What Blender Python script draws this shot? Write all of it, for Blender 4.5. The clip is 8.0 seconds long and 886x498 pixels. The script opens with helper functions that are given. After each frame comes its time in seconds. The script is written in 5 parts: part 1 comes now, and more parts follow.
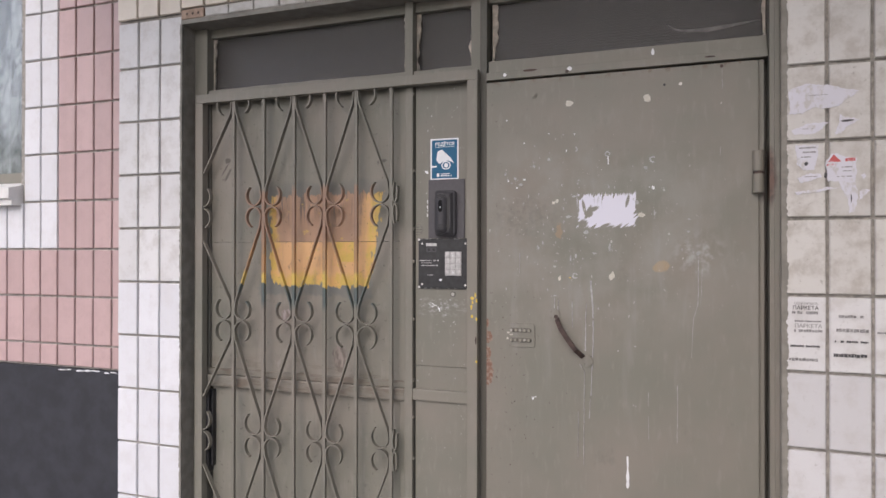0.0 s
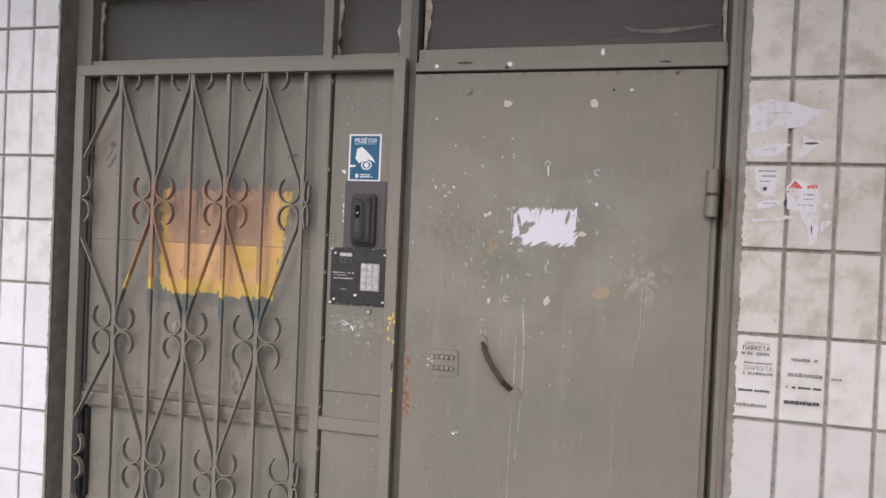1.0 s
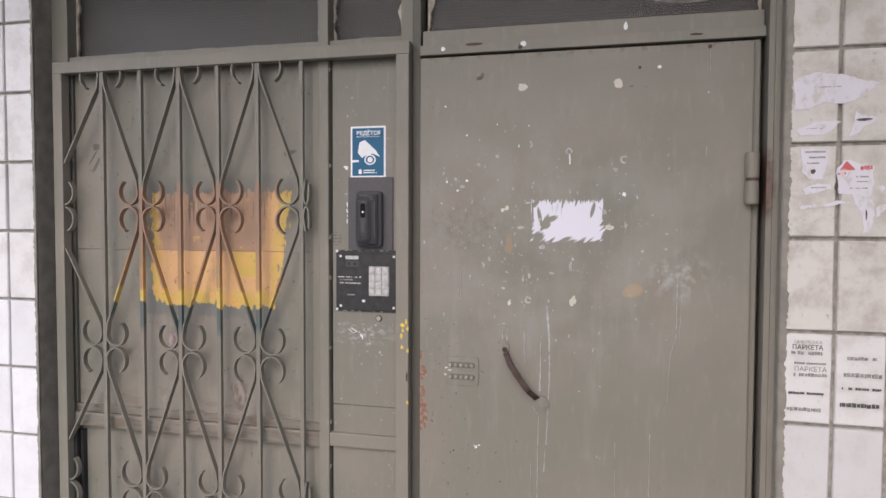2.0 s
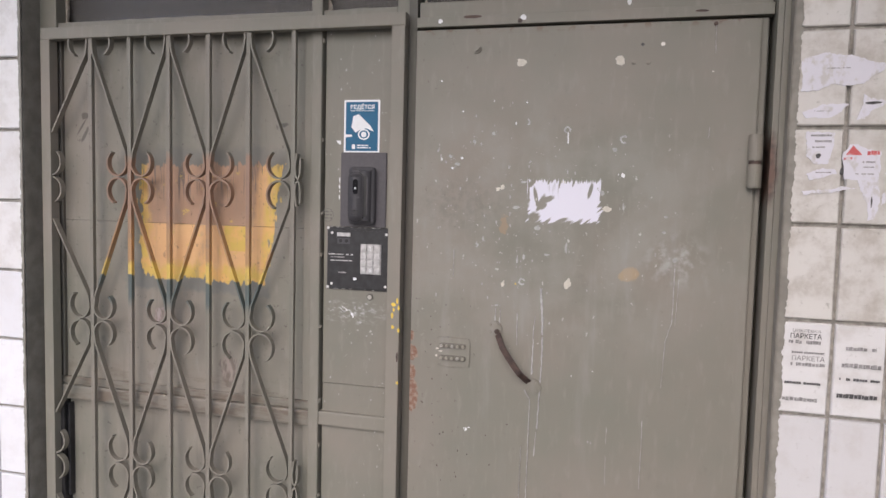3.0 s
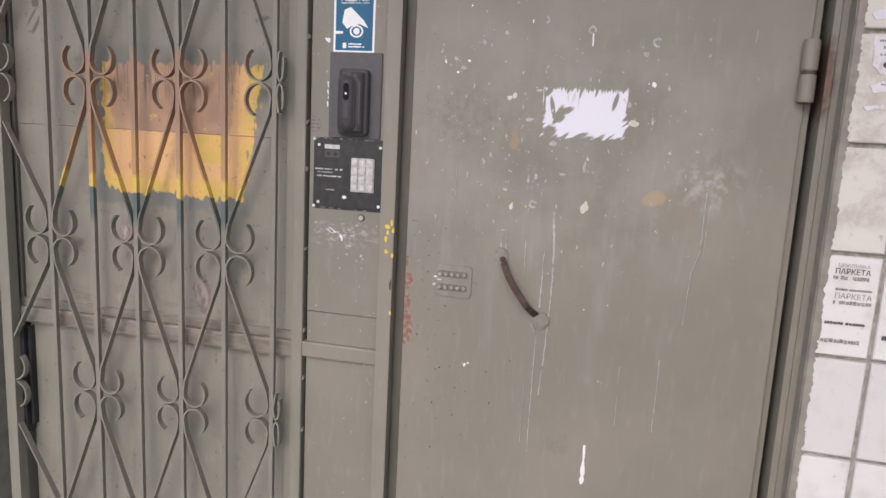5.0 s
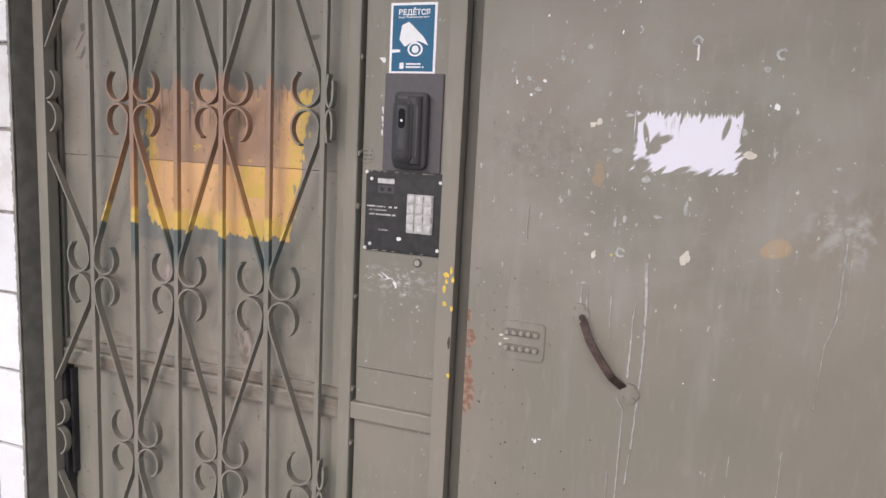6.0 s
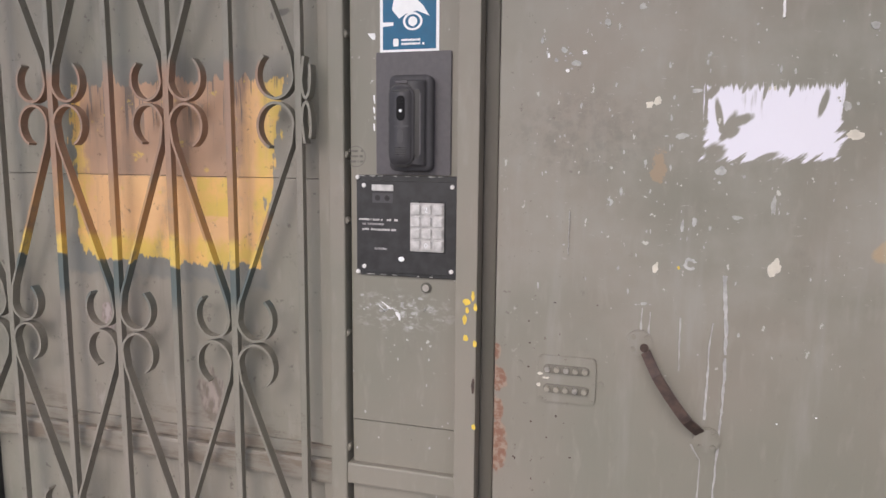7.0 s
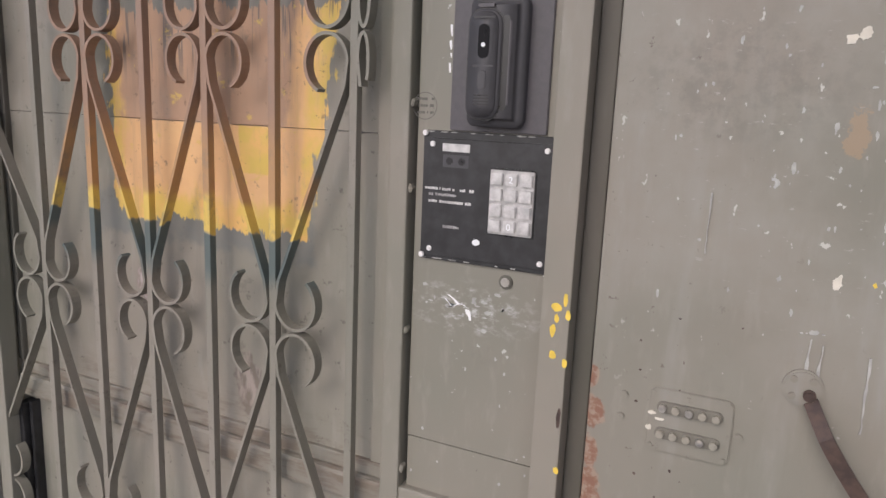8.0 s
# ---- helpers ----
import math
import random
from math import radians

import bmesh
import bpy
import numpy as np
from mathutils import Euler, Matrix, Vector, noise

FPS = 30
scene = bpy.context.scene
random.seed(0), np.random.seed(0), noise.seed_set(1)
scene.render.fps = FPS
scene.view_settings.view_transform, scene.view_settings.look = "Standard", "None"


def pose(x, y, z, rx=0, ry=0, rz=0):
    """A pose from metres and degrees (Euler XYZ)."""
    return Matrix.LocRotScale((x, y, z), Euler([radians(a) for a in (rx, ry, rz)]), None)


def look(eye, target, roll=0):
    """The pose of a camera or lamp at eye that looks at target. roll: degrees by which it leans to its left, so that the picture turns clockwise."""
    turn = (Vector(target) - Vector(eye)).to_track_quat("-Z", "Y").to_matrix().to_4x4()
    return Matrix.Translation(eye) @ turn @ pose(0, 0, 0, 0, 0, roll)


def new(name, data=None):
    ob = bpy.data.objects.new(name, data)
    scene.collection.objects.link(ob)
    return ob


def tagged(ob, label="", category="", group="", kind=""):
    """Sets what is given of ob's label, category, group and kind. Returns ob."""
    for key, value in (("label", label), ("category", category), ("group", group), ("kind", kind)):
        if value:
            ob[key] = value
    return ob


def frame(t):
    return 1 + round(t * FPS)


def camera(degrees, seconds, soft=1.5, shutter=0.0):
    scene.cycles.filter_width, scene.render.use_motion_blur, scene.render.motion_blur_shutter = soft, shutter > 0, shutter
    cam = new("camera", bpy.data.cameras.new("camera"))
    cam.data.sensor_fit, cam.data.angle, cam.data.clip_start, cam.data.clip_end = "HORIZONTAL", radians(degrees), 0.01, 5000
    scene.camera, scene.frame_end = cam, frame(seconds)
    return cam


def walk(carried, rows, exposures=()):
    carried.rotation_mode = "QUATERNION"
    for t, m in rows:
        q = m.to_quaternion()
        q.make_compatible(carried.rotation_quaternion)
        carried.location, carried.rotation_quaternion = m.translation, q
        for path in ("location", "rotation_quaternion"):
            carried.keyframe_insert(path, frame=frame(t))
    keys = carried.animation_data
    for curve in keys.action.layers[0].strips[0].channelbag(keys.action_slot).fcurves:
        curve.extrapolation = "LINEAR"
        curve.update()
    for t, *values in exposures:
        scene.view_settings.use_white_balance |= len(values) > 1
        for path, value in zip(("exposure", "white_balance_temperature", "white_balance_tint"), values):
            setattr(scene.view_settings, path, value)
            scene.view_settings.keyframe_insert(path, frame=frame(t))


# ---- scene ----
cam = camera(64.2, 8.0)
PATH = [
    (0, (-0.0138, -2.1753, 1.4837), (-0.7099, -0.3004, 1.4950), 0.06),
    (0.2, (-0.0474, -2.1426, 1.4853), (-0.6504, -0.2357, 1.4955), -0.85),
    (0.5, (-0.0843, -2.0760, 1.5047), (-0.5966, -0.1428, 1.4954), -1.13),
    (0.7, (-0.0926, -2.0152, 1.5356), (-0.5732, -0.0741, 1.5027), -1.09),
    (1, (-0.0721, -1.9096, 1.5693), (-0.5786, 0.0250, 1.5410), 2.43),
    (1.2, (-0.0711, -1.8601, 1.6131), (-0.6139, 0.0642, 1.5643), 2.77),
    (2.3, (-0.1690, -1.7538, 1.6145), (-0.6532, 0.1846, 1.5260), -0.44),
    (2.5, (-0.1699, -1.7467, 1.6106), (-0.6409, 0.1946, 1.5119), -0.32),
    (2.7, (-0.1644, -1.7400, 1.6157), (-0.6351, 0.2004, 1.5013), -0.40),
    (3, (-0.1379, -1.7222, 1.6129), (-0.6460, 0.2069, 1.4709), 1.42),
    (3.2, (-0.1047, -1.6953, 1.6107), (-0.6713, 0.2148, 1.4366), 2.56),
    (3.5, (-0.0789, -1.6633, 1.5917), (-0.7140, 0.2215, 1.3806), 1.72),
    (3.7, (-0.0797, -1.6464, 1.5952), (-0.7368, 0.2259, 1.3446), 1.08),
    (4, (-0.0827, -1.6152, 1.5671), (-0.7233, 0.2619, 1.3099), 1.46),
    (4.2, (-0.0996, -1.5974, 1.5730), (-0.6857, 0.2939, 1.2913), 1.64),
    (5.3, (-0.2373, -1.4760, 1.5697), (-0.6824, 0.4436, 1.2277), 3.19),
    (5.5, (-0.2218, -1.4050, 1.5759), (-0.7360, 0.5011, 1.2564), 2.48),
    (5.7, (-0.2283, -1.3546, 1.5834), (-0.8119, 0.5354, 1.2879), 3.17),
    (6, (-0.2417, -1.2946, 1.5892), (-0.9410, 0.5567, 1.3000), 2.81),
    (6.2, (-0.2755, -1.2569, 1.5862), (-1.0271, 0.5739, 1.2976), 2.26),
    (6.5, (-0.3565, -1.1866, 1.5724), (-1.0689, 0.6633, 1.3073), 0.93),
    (6.7, (-0.3982, -1.1386, 1.5777), (-1.0453, 0.7347, 1.3095), -0.64),
    (7, (-0.4395, -1.0628, 1.5698), (-1.0109, 0.8346, 1.2992), 0.52),
    (7.2, (-0.4459, -0.9924, 1.5724), (-1.0199, 0.9000, 1.2739), 0.12),
    (7.5, (-0.4382, -0.8947, 1.5722), (-1.1277, 0.9540, 1.2448), 2.34),
    (7.7, (-0.4553, -0.8575, 1.5714), (-1.2050, 0.9619, 1.2138), 3.03),
    (8, (-0.4931, -0.7878, 1.5594), (-1.3444, 0.9795, 1.1698), 2.47),
]
walk(cam, [(t, look(eye, target, roll)) for t, eye, target, roll in PATH], exposures=((0.0, 0.13, 6060, 14), (1.0, 0.22, 6060, 14), (2.5, 0.33, 6060, 14), (8.0, 0.44, 6060, 14)))

# ---- world, sun ----
world = bpy.data.worlds.new("sky")
scene.world = world
world.use_nodes = True
wn = world.node_tree.nodes
sky = wn.new("ShaderNodeTexSky")
sky.sky_type, sky.sun_disc = "NISHITA", False
sky.sun_elevation, sky.sun_rotation = radians(40), radians(189)
sky.air_density, sky.dust_density = 1.0, 4.0
wn["Background"].inputs["Strength"].default_value = 0.15
world.node_tree.links.new(sky.outputs["Color"], wn["Background"].inputs["Color"])
sun = new("sun", bpy.data.lights.new("sun", "SUN"))
sun.data.energy, sun.data.angle, sun.data.color = 1.0, radians(100), (1.0, 0.97, 0.99)
sun.matrix_world = look((-0.6, -3.8, 3.3), (0, 0, 0))


# ---- materials ----
class Graph:
    """Small builder for a node material over world positions."""

    def __init__(self, name):
        self.mat = bpy.data.materials.new(name)
        self.mat.use_nodes = True
        self.tree = self.mat.node_tree
        self.bsdf = self.tree.nodes["Principled BSDF"]
        self.pos = self.tree.nodes.new("ShaderNodeNewGeometry").outputs["Position"]
        sep = self.tree.nodes.new("ShaderNodeSeparateXYZ")
        self.tree.links.new(self.pos, sep.inputs[0])
        self.x, self.y, self.z = sep.outputs

    def put(self, socket, value):
        if isinstance(value, bpy.types.NodeSocket):
            self.tree.links.new(value, socket)
        elif isinstance(value, tuple) and len(value) == 3 and socket.type == "RGBA":
            socket.default_value = (*value, 1)
        else:
            socket.default_value = value

    def math(self, op, a, b=0.0, clamp=False):
        n = self.tree.nodes.new("ShaderNodeMath")
        n.operation, n.use_clamp = op, clamp
        self.put(n.inputs[0], a)
        self.put(n.inputs[1], b)
        return n.outputs[0]

    def noise(self, scale, stretch=(1, 1, 1), detail=4.0, rough=0.55, shift=0.0, turn=0.0):
        m = self.tree.nodes.new("ShaderNodeMapping")
        if turn:
            m.vector_type = "TEXTURE"
            m.inputs["Rotation"].default_value = (0, radians(turn), 0)
            stretch = tuple(1 / v for v in stretch)
        m.inputs["Scale"].default_value = stretch
        m.inputs["Location"].default_value = (shift, shift * 0.7, -shift)
        self.tree.links.new(self.pos, m.inputs["Vector"])
        n = self.tree.nodes.new("ShaderNodeTexNoise")
        n.inputs["Scale"].default_value = scale
        n.inputs["Detail"].default_value = detail
        n.inputs["Roughness"].default_value = rough
        self.tree.links.new(m.outputs[0], n.inputs["Vector"])
        return n.outputs["Fac"]

    def step(self, v, lo, hi):
        n = self.tree.nodes.new("ShaderNodeMapRange")
        n.interpolation_type = "SMOOTHSTEP"
        self.put(n.inputs["Value"], v)
        n.inputs["From Min"].default_value, n.inputs["From Max"].default_value = lo, hi
        return n.outputs["Result"]

    def mix(self, fac, a, b):
        n = self.tree.nodes.new("ShaderNodeMix")
        n.data_type = "RGBA"
        self.put(n.inputs[0], fac)
        self.put(n.inputs[6], a)
        self.put(n.inputs[7], b)
        return n.outputs[2]

    def inside(self, x0, x1, z0, z1, rag=0.0, ragged=None, soft=0.002, lean=0.0):
        """1 in a rectangle of the wall's plane with a ragged rim."""
        x = self.math("SUBTRACT", self.x, self.math("MULTIPLY", self.math("SUBTRACT", self.z, z0), lean)) if lean else self.x
        d = self.math("MINIMUM", self.math("MINIMUM", self.math("SUBTRACT", self.x, x0), self.math("SUBTRACT", x1, x)),
                      self.math("MINIMUM", self.math("SUBTRACT", self.z, z0), self.math("SUBTRACT", z1, self.z)))
        if ragged is not None:
            d = self.math("ADD", d, self.math("MULTIPLY", self.math("SUBTRACT", ragged, 0.5), rag))
        return self.step(d, -soft, soft)

    def blob(self, x, z, rx, rz, soft=0.4, ragged=None, rag=0.6, turn=0.0):
        c, s = math.cos(radians(turn)), math.sin(radians(turn))
        dx, dz = self.math("SUBTRACT", self.x, x), self.math("SUBTRACT", self.z, z)
        u = self.math("DIVIDE", self.math("ADD", self.math("MULTIPLY", dx, c), self.math("MULTIPLY", dz, s)), rx)
        v = self.math("DIVIDE", self.math("SUBTRACT", self.math("MULTIPLY", dz, c), self.math("MULTIPLY", dx, s)), rz)
        d = self.math("SQRT", self.math("ADD", self.math("MULTIPLY", u, u), self.math("MULTIPLY", v, v)))
        if ragged is not None:
            d = self.math("ADD", d, self.math("MULTIPLY", self.math("SUBTRACT", ragged, 0.5), rag))
        return self.math("SUBTRACT", 1.0, self.step(d, 1 - soft / 2, 1 + soft / 2))

    def random(self):
        return self.tree.nodes.new("ShaderNodeObjectInfo").outputs["Random"]

    def done(self, colour, rough=0.5, bump=None, strength=0.2, distance=0.002, metal=0.0, spec=0.5):
        self.put(self.bsdf.inputs["Base Color"], colour)
        self.put(self.bsdf.inputs["Roughness"], rough)
        self.bsdf.inputs["Metallic"].default_value = metal
        self.bsdf.inputs["Specular IOR Level"].default_value = spec
        if bump is not None:
            b = self.tree.nodes.new("ShaderNodeBump")
            b.inputs["Strength"].default_value, b.inputs["Distance"].default_value = strength, distance
            self.put(b.inputs["Height"], bump)
            self.tree.links.new(b.outputs[0], self.bsdf.inputs["Normal"])
        return self.mat


OLIVE, OLIVE_DARK, OLIVE_PALE = (0.217, 0.201, 0.170), (0.165, 0.152, 0.128), (0.27, 0.256, 0.222)
TAN, ORANGE, YELLOW, TEAL = (0.365, 0.235, 0.155), (0.64, 0.39, 0.19), (0.60, 0.43, 0.10), (0.075, 0.105, 0.105)
WHITE = (0.74, 0.735, 0.83)


def enamel(g, tone=1.0):
    """Old brushed enamel: patches, run-down streaks and grime."""
    big, fine = g.noise(2.5, detail=3), g.noise(60, (1, 1, 0.25), 5)
    c = g.mix(g.step(big, 0.3, 0.72), tuple(v * tone * k for v, k in zip(OLIVE, (0.88, 0.93, 0.90))), tuple(v * tone * k for v, k in zip(OLIVE, (1.10, 1.06, 1.06))))
    c = g.mix(g.math("MULTIPLY", g.step(fine, 0.52, 0.75), 0.45), c, tuple(v * tone for v in OLIVE_PALE))
    c = g.mix(g.math("MULTIPLY", g.step(g.noise(14, (1, 1, 0.6), 6, 0.7, 3.0), 0.6, 0.78), 0.5), c, tuple(v * tone for v in OLIVE_DARK))
    return c, g.math("ADD", g.math("MULTIPLY", fine, 0.5), g.noise(9, detail=3, shift=5))


def make_enamel(name, tone=1.0):
    g = Graph(name)
    c, h = enamel(g, tone)
    chips = g.step(g.noise(38, detail=6, rough=0.7, shift=9), 0.72, 0.76)
    c = g.mix(g.math("MULTIPLY", chips, 0.6), c, (0.12, 0.085, 0.065))
    return g.done(c, g.math("ADD", 0.42, g.math("MULTIPLY", g.noise(25), 0.25)), h, 0.25, 0.003)


def make_leaf_paint():
    g = Graph("door_enamel")
    c, h = enamel(g)
    cloud = g.noise(7, detail=5, shift=2.0)
    zone = g.math("MULTIPLY", g.blob(-0.33, 1.56, 0.42, 0.28, 1.2), g.step(cloud, 0.38, 0.7))
    c = g.mix(g.math("MULTIPLY", zone, 0.5), c, (0.31, 0.305, 0.275))
    grime = g.math("MULTIPLY", g.blob(-0.55, 1.6, 0.1, 0.06, 1.0), g.step(g.noise(45, detail=6, rough=0.7), 0.42, 0.62))
    c = g.mix(g.math("MULTIPLY", grime, 0.22), c, (0.07, 0.068, 0.06))
    specks = g.math("MULTIPLY", g.step(g.noise(85, (1, 1, 0.7), 3, 0.6, 7.0), 0.69, 0.72), g.blob(-0.36, 1.55, 0.38, 0.3, 0.9))
    c = g.mix(g.math("MULTIPLY", specks, 0.8), c, (0.55, 0.54, 0.5))
    fog = g.math("MULTIPLY", g.blob(-0.03, 1.48, 0.06, 0.05, 1.4), g.step(g.noise(30, detail=5), 0.45, 0.65))
    c = g.mix(g.math("MULTIPLY", fog, 0.5), c, (0.48, 0.48, 0.46))
    c = g.mix(g.math("MULTIPLY", g.blob(-0.135, 1.443, 0.022, 0.016, 0.45, g.noise(28, detail=5), 2.0), 0.5), c, (0.47, 0.31, 0.15))
    c = g.mix(g.math("MULTIPLY", g.blob(-0.438, 1.550, 0.009, 0.024, 0.3, g.noise(60, detail=5, rough=0.7), 4.0), 0.38), c, (0.42, 0.26, 0.13))
    wash = g.math("MULTIPLY", g.step(g.noise(20, (1, 1, 0.12), 4, 0.6, 6.0), 0.52, 0.75), g.blob(-0.3, 1.35, 0.45, 0.35, 1.2))
    c = g.mix(g.math("MULTIPLY", wash, 0.3), c, (0.33, 0.33, 0.315))
    nicks = g.math("MULTIPLY", g.step(g.noise(60, detail=5, rough=0.75, shift=13), 0.63, 0.66), g.math("ADD", 0.2, g.math("MULTIPLY", g.step(g.math("MULTIPLY", g.x, -1.0), 0.5, 0.64), 0.85)))
    c = g.mix(g.math("MULTIPLY", nicks, 0.75), c, (0.1, 0.075, 0.06))
    scuff = g.math("MULTIPLY", g.step(g.noise(90, (0.6, 1, 1.6), 5, 0.7, 17.0), 0.62, 0.68), g.blob(-0.37, 1.56, 0.33, 0.2, 0.9))
    c = g.mix(g.math("MULTIPLY", scuff, 0.4), c, (0.45, 0.44, 0.41))
    # White brushed-over rectangle with open notches.
    upright = g.noise(150, (1, 1, 0.1), 3, 0.6, 4.0)
    slant = g.noise(130, (1, 1, 0.13), 3, 0.6, 7.0, turn=50)
    stroke = g.mix(g.step(g.z, 1.60, 1.64), slant, upright)
    both = g.math("ADD", g.math("MULTIPLY", stroke, 0.8), g.math("MULTIPLY", g.noise(60, detail=4, rough=0.6), 0.2))
    patch = g.inside(-0.378, -0.209, 1.565, 1.662, 0.062, both, 0.003)
    for x, z, rx, rz, turn in ((-0.361, 1.622, 0.0045, 0.026, 12), (-0.349, 1.608, 0.006, 0.022, -22), (-0.334, 1.617, 0.018, 0.0075, 24), (-0.343, 1.601, 0.011, 0.006, 40),
                               (-0.232, 1.640, 0.0045, 0.019, -14), (-0.365, 1.571, 0.016, 0.013, 40), (-0.300, 1.566, 0.02, 0.005, 24),
                               (-0.330, 1.662, 0.003, 0.010, -20), (-0.305, 1.657, 0.0022, 0.014, -8), (-0.272, 1.660, 0.002, 0.012, -12), (-0.372, 1.656, 0.012, 0.006, 50)):
        patch = g.math("MULTIPLY", patch, g.math("SUBTRACT", 1.0, g.blob(x, z, rx, rz, 0.5, both, 1.2, turn)))
    thin = g.math("SUBTRACT", 1.0, g.math("MULTIPLY", g.step(upright, 0.56, 0.72), g.math("MULTIPLY", g.step(g.z, 1.61, 1.655), 0.55)))
    patch = g.math("MULTIPLY", patch, thin)
    c = g.mix(g.math("MULTIPLY", patch, 0.97), c, WHITE)
    # Rust where the paint has flaked along the lock edge.
    flake = g.noise(34, (1, 1, 0.7), 6, 0.65, 1.0)
    core = g.math("MAXIMUM", g.blob(-0.665, 1.10, 0.017, 0.045, 0.25, flake, 2.2), g.math("MAXIMUM", g.blob(-0.667, 1.215, 0.013, 0.02, 0.25, flake, 2.2), g.math("MAXIMUM", g.blob(-0.667, 1.165, 0.010, 0.022, 0.25, flake, 2.2), g.blob(-0.670, 1.26, 0.008, 0.014, 0.25, flake, 2.0))))
    ring = g.mix(g.step(g.noise(90, detail=5, shift=5), 0.42, 0.6), (0.20, 0.095, 0.06), (0.29, 0.215, 0.165))
    c = g.mix(g.math("MULTIPLY", core, 0.92), c, ring)
    top = g.math("MULTIPLY", g.step(g.z, 2.012, 2.03), g.step(g.noise(40, shift=3), 0.52, 0.6))
    c = g.mix(g.math("MULTIPLY", top, 0.7), c, (0.16, 0.1, 0.07))
    dents = g.math("ADD", h, g.math("MULTIPLY", g.noise(3.0, detail=2), 2.0))
    return g.done(c, g.math("ADD", 0.4, g.math("MULTIPLY", g.noise(18), 0.25)), dents, 0.22, 0.004)


def make_panel_paint():
    """The sheet behind the grille, with the painted-over orange and yellow square."""
    g = Graph("panel_enamel")
    c, h = enamel(g, 1.06)
    spots = g.step(g.noise(55, detail=5, rough=0.7, shift=11), 0.63, 0.665)
    c = g.mix(g.math("MULTIPLY", spots, 0.7), c, (0.1, 0.085, 0.07))
    streak = g.noise(60, (1, 1, 0.15), 4, 0.6, 2.0)
    rim = g.math("ADD", g.math("MULTIPLY", streak, 0.6), g.math("MULTIPLY", g.noise(35, detail=4), 0.4))
    outer = g.inside(-1.508, -1.108, 1.366, 1.692, 0.10, rim, 0.002, lean=0.16)
    inner = g.inside(-1.485, -1.125, 1.405, 1.72, 0.12, rim, 0.02, lean=0.10)
    block = g.inside(-1.235, -1.165, 1.452, 1.522, 0.02, rim, 0.002)
    lower = g.mix(g.step(g.noise(16, detail=4), 0.35, 0.7), ORANGE, (0.70, 0.44, 0.21))
    yellow = g.mix(g.step(g.noise(22, detail=4, shift=6), 0.4, 0.7), YELLOW, (0.70, 0.42, 0.15))
    fill = g.mix(g.math("MAXIMUM", g.math("SUBTRACT", 1.0, inner), block), lower, yellow)
    tan = g.mix(g.step(g.noise(20, (1, 1, 0.4), 5), 0.35, 0.7), TAN, (0.43, 0.27, 0.175))
    upper = g.math("MULTIPLY", g.step(g.z, 1.521, 1.524), g.inside(-1.485, -1.15, 1.5, 1.75, 0.09, rim, 0.012, lean=0.12))
    fill = g.mix(upper, fill, tan)
    drips = g.math("MULTIPLY", g.step(g.noise(150, (1, 1, 0.05), 2, 0.5, 8.0), 0.585, 0.63), g.step(g.z, 1.56, 1.64))
    fill = g.mix(g.math("MULTIPLY", drips, 0.75), fill, (0.12, 0.11, 0.1))
    fill = g.mix(g.math("MULTIPLY", spots, 0.65), fill, (0.17, 0.11, 0.065))
    fill = g.mix(g.math("MULTIPLY", g.step(g.noise(24, (1, 1, 0.5), 6, 0.75, 14.0), 0.54, 0.7), 0.4), fill, (0.30, 0.235, 0.18))
    fill = g.mix(g.math("MULTIPLY", g.step(g.noise(42, detail=5, rough=0.7, shift=18), 0.62, 0.68), 0.7), fill, YELLOW)
    shade = g.inside(-1.56, -1.10, 1.33, 1.40, 0.07, g.noise(30, shift=4), 0.012)
    c = g.mix(g.math("MULTIPLY", shade, 0.7), c, (0.15, 0.155, 0.15))
    over = g.inside(-1.57, -1.04, 1.66, 1.735, 0.06, g.noise(25, shift=1), 0.015)
    c = g.mix(g.math("MULTIPLY", over, 0.5), c, (0.155, 0.15, 0.14))
    c = g.mix(outer, c, fill)
    bare = g.noise(55, (1, 1, 0.4), shift=2)
    for x, z, rx, rz, k, dark, pale in ((-1.442, 1.252, 0.021, 0.032, 0.95, (0.22, 0.17, 0.15), (0.45, 0.38, 0.36)), (-1.222, 1.112, 0.030, 0.046, 0.75, (0.13, 0.105, 0.085), (0.30, 0.25, 0.225)),
                                        (-1.478, 1.088, 0.013, 0.028, 0.5, (0.2, 0.17, 0.15), (0.33, 0.30, 0.27))):
        peel = g.blob(x, z, rx, rz, 0.3, g.noise(40, detail=5), 1.8)
        c = g.mix(g.math("MULTIPLY", peel, k), c, g.mix(g.step(bare, 0.42, 0.58), dark, pale))
    # Rusty dirt that has gathered along the ledge and run-down streaks over the sheet.
    low = g.math("MULTIPLY", g.math("MULTIPLY", g.step(g.z, 0.94, 0.985), g.math("SUBTRACT", 1.0, g.step(g.z, 1.05, 1.12))), g.step(g.noise(26, (0.35, 1, 1.4), 6, 0.7, 21.0), 0.46, 0.62))
    c = g.mix(g.math("MULTIPLY", low, 0.5), c, (0.125, 0.09, 0.065))
    wash = g.step(g.noise(34, (1, 1, 0.08), 5, 0.65, 31.0), 0.55, 0.72)
    c = g.mix(g.math("MULTIPLY", wash, 0.3), c, (0.135, 0.12, 0.1))
    blot = g.step(g.noise(20, detail=6, rough=0.75, shift=27), 0.62, 0.68)
    c = g.mix(g.math("MULTIPLY", blot, 0.45), c, (0.125, 0.11, 0.095))
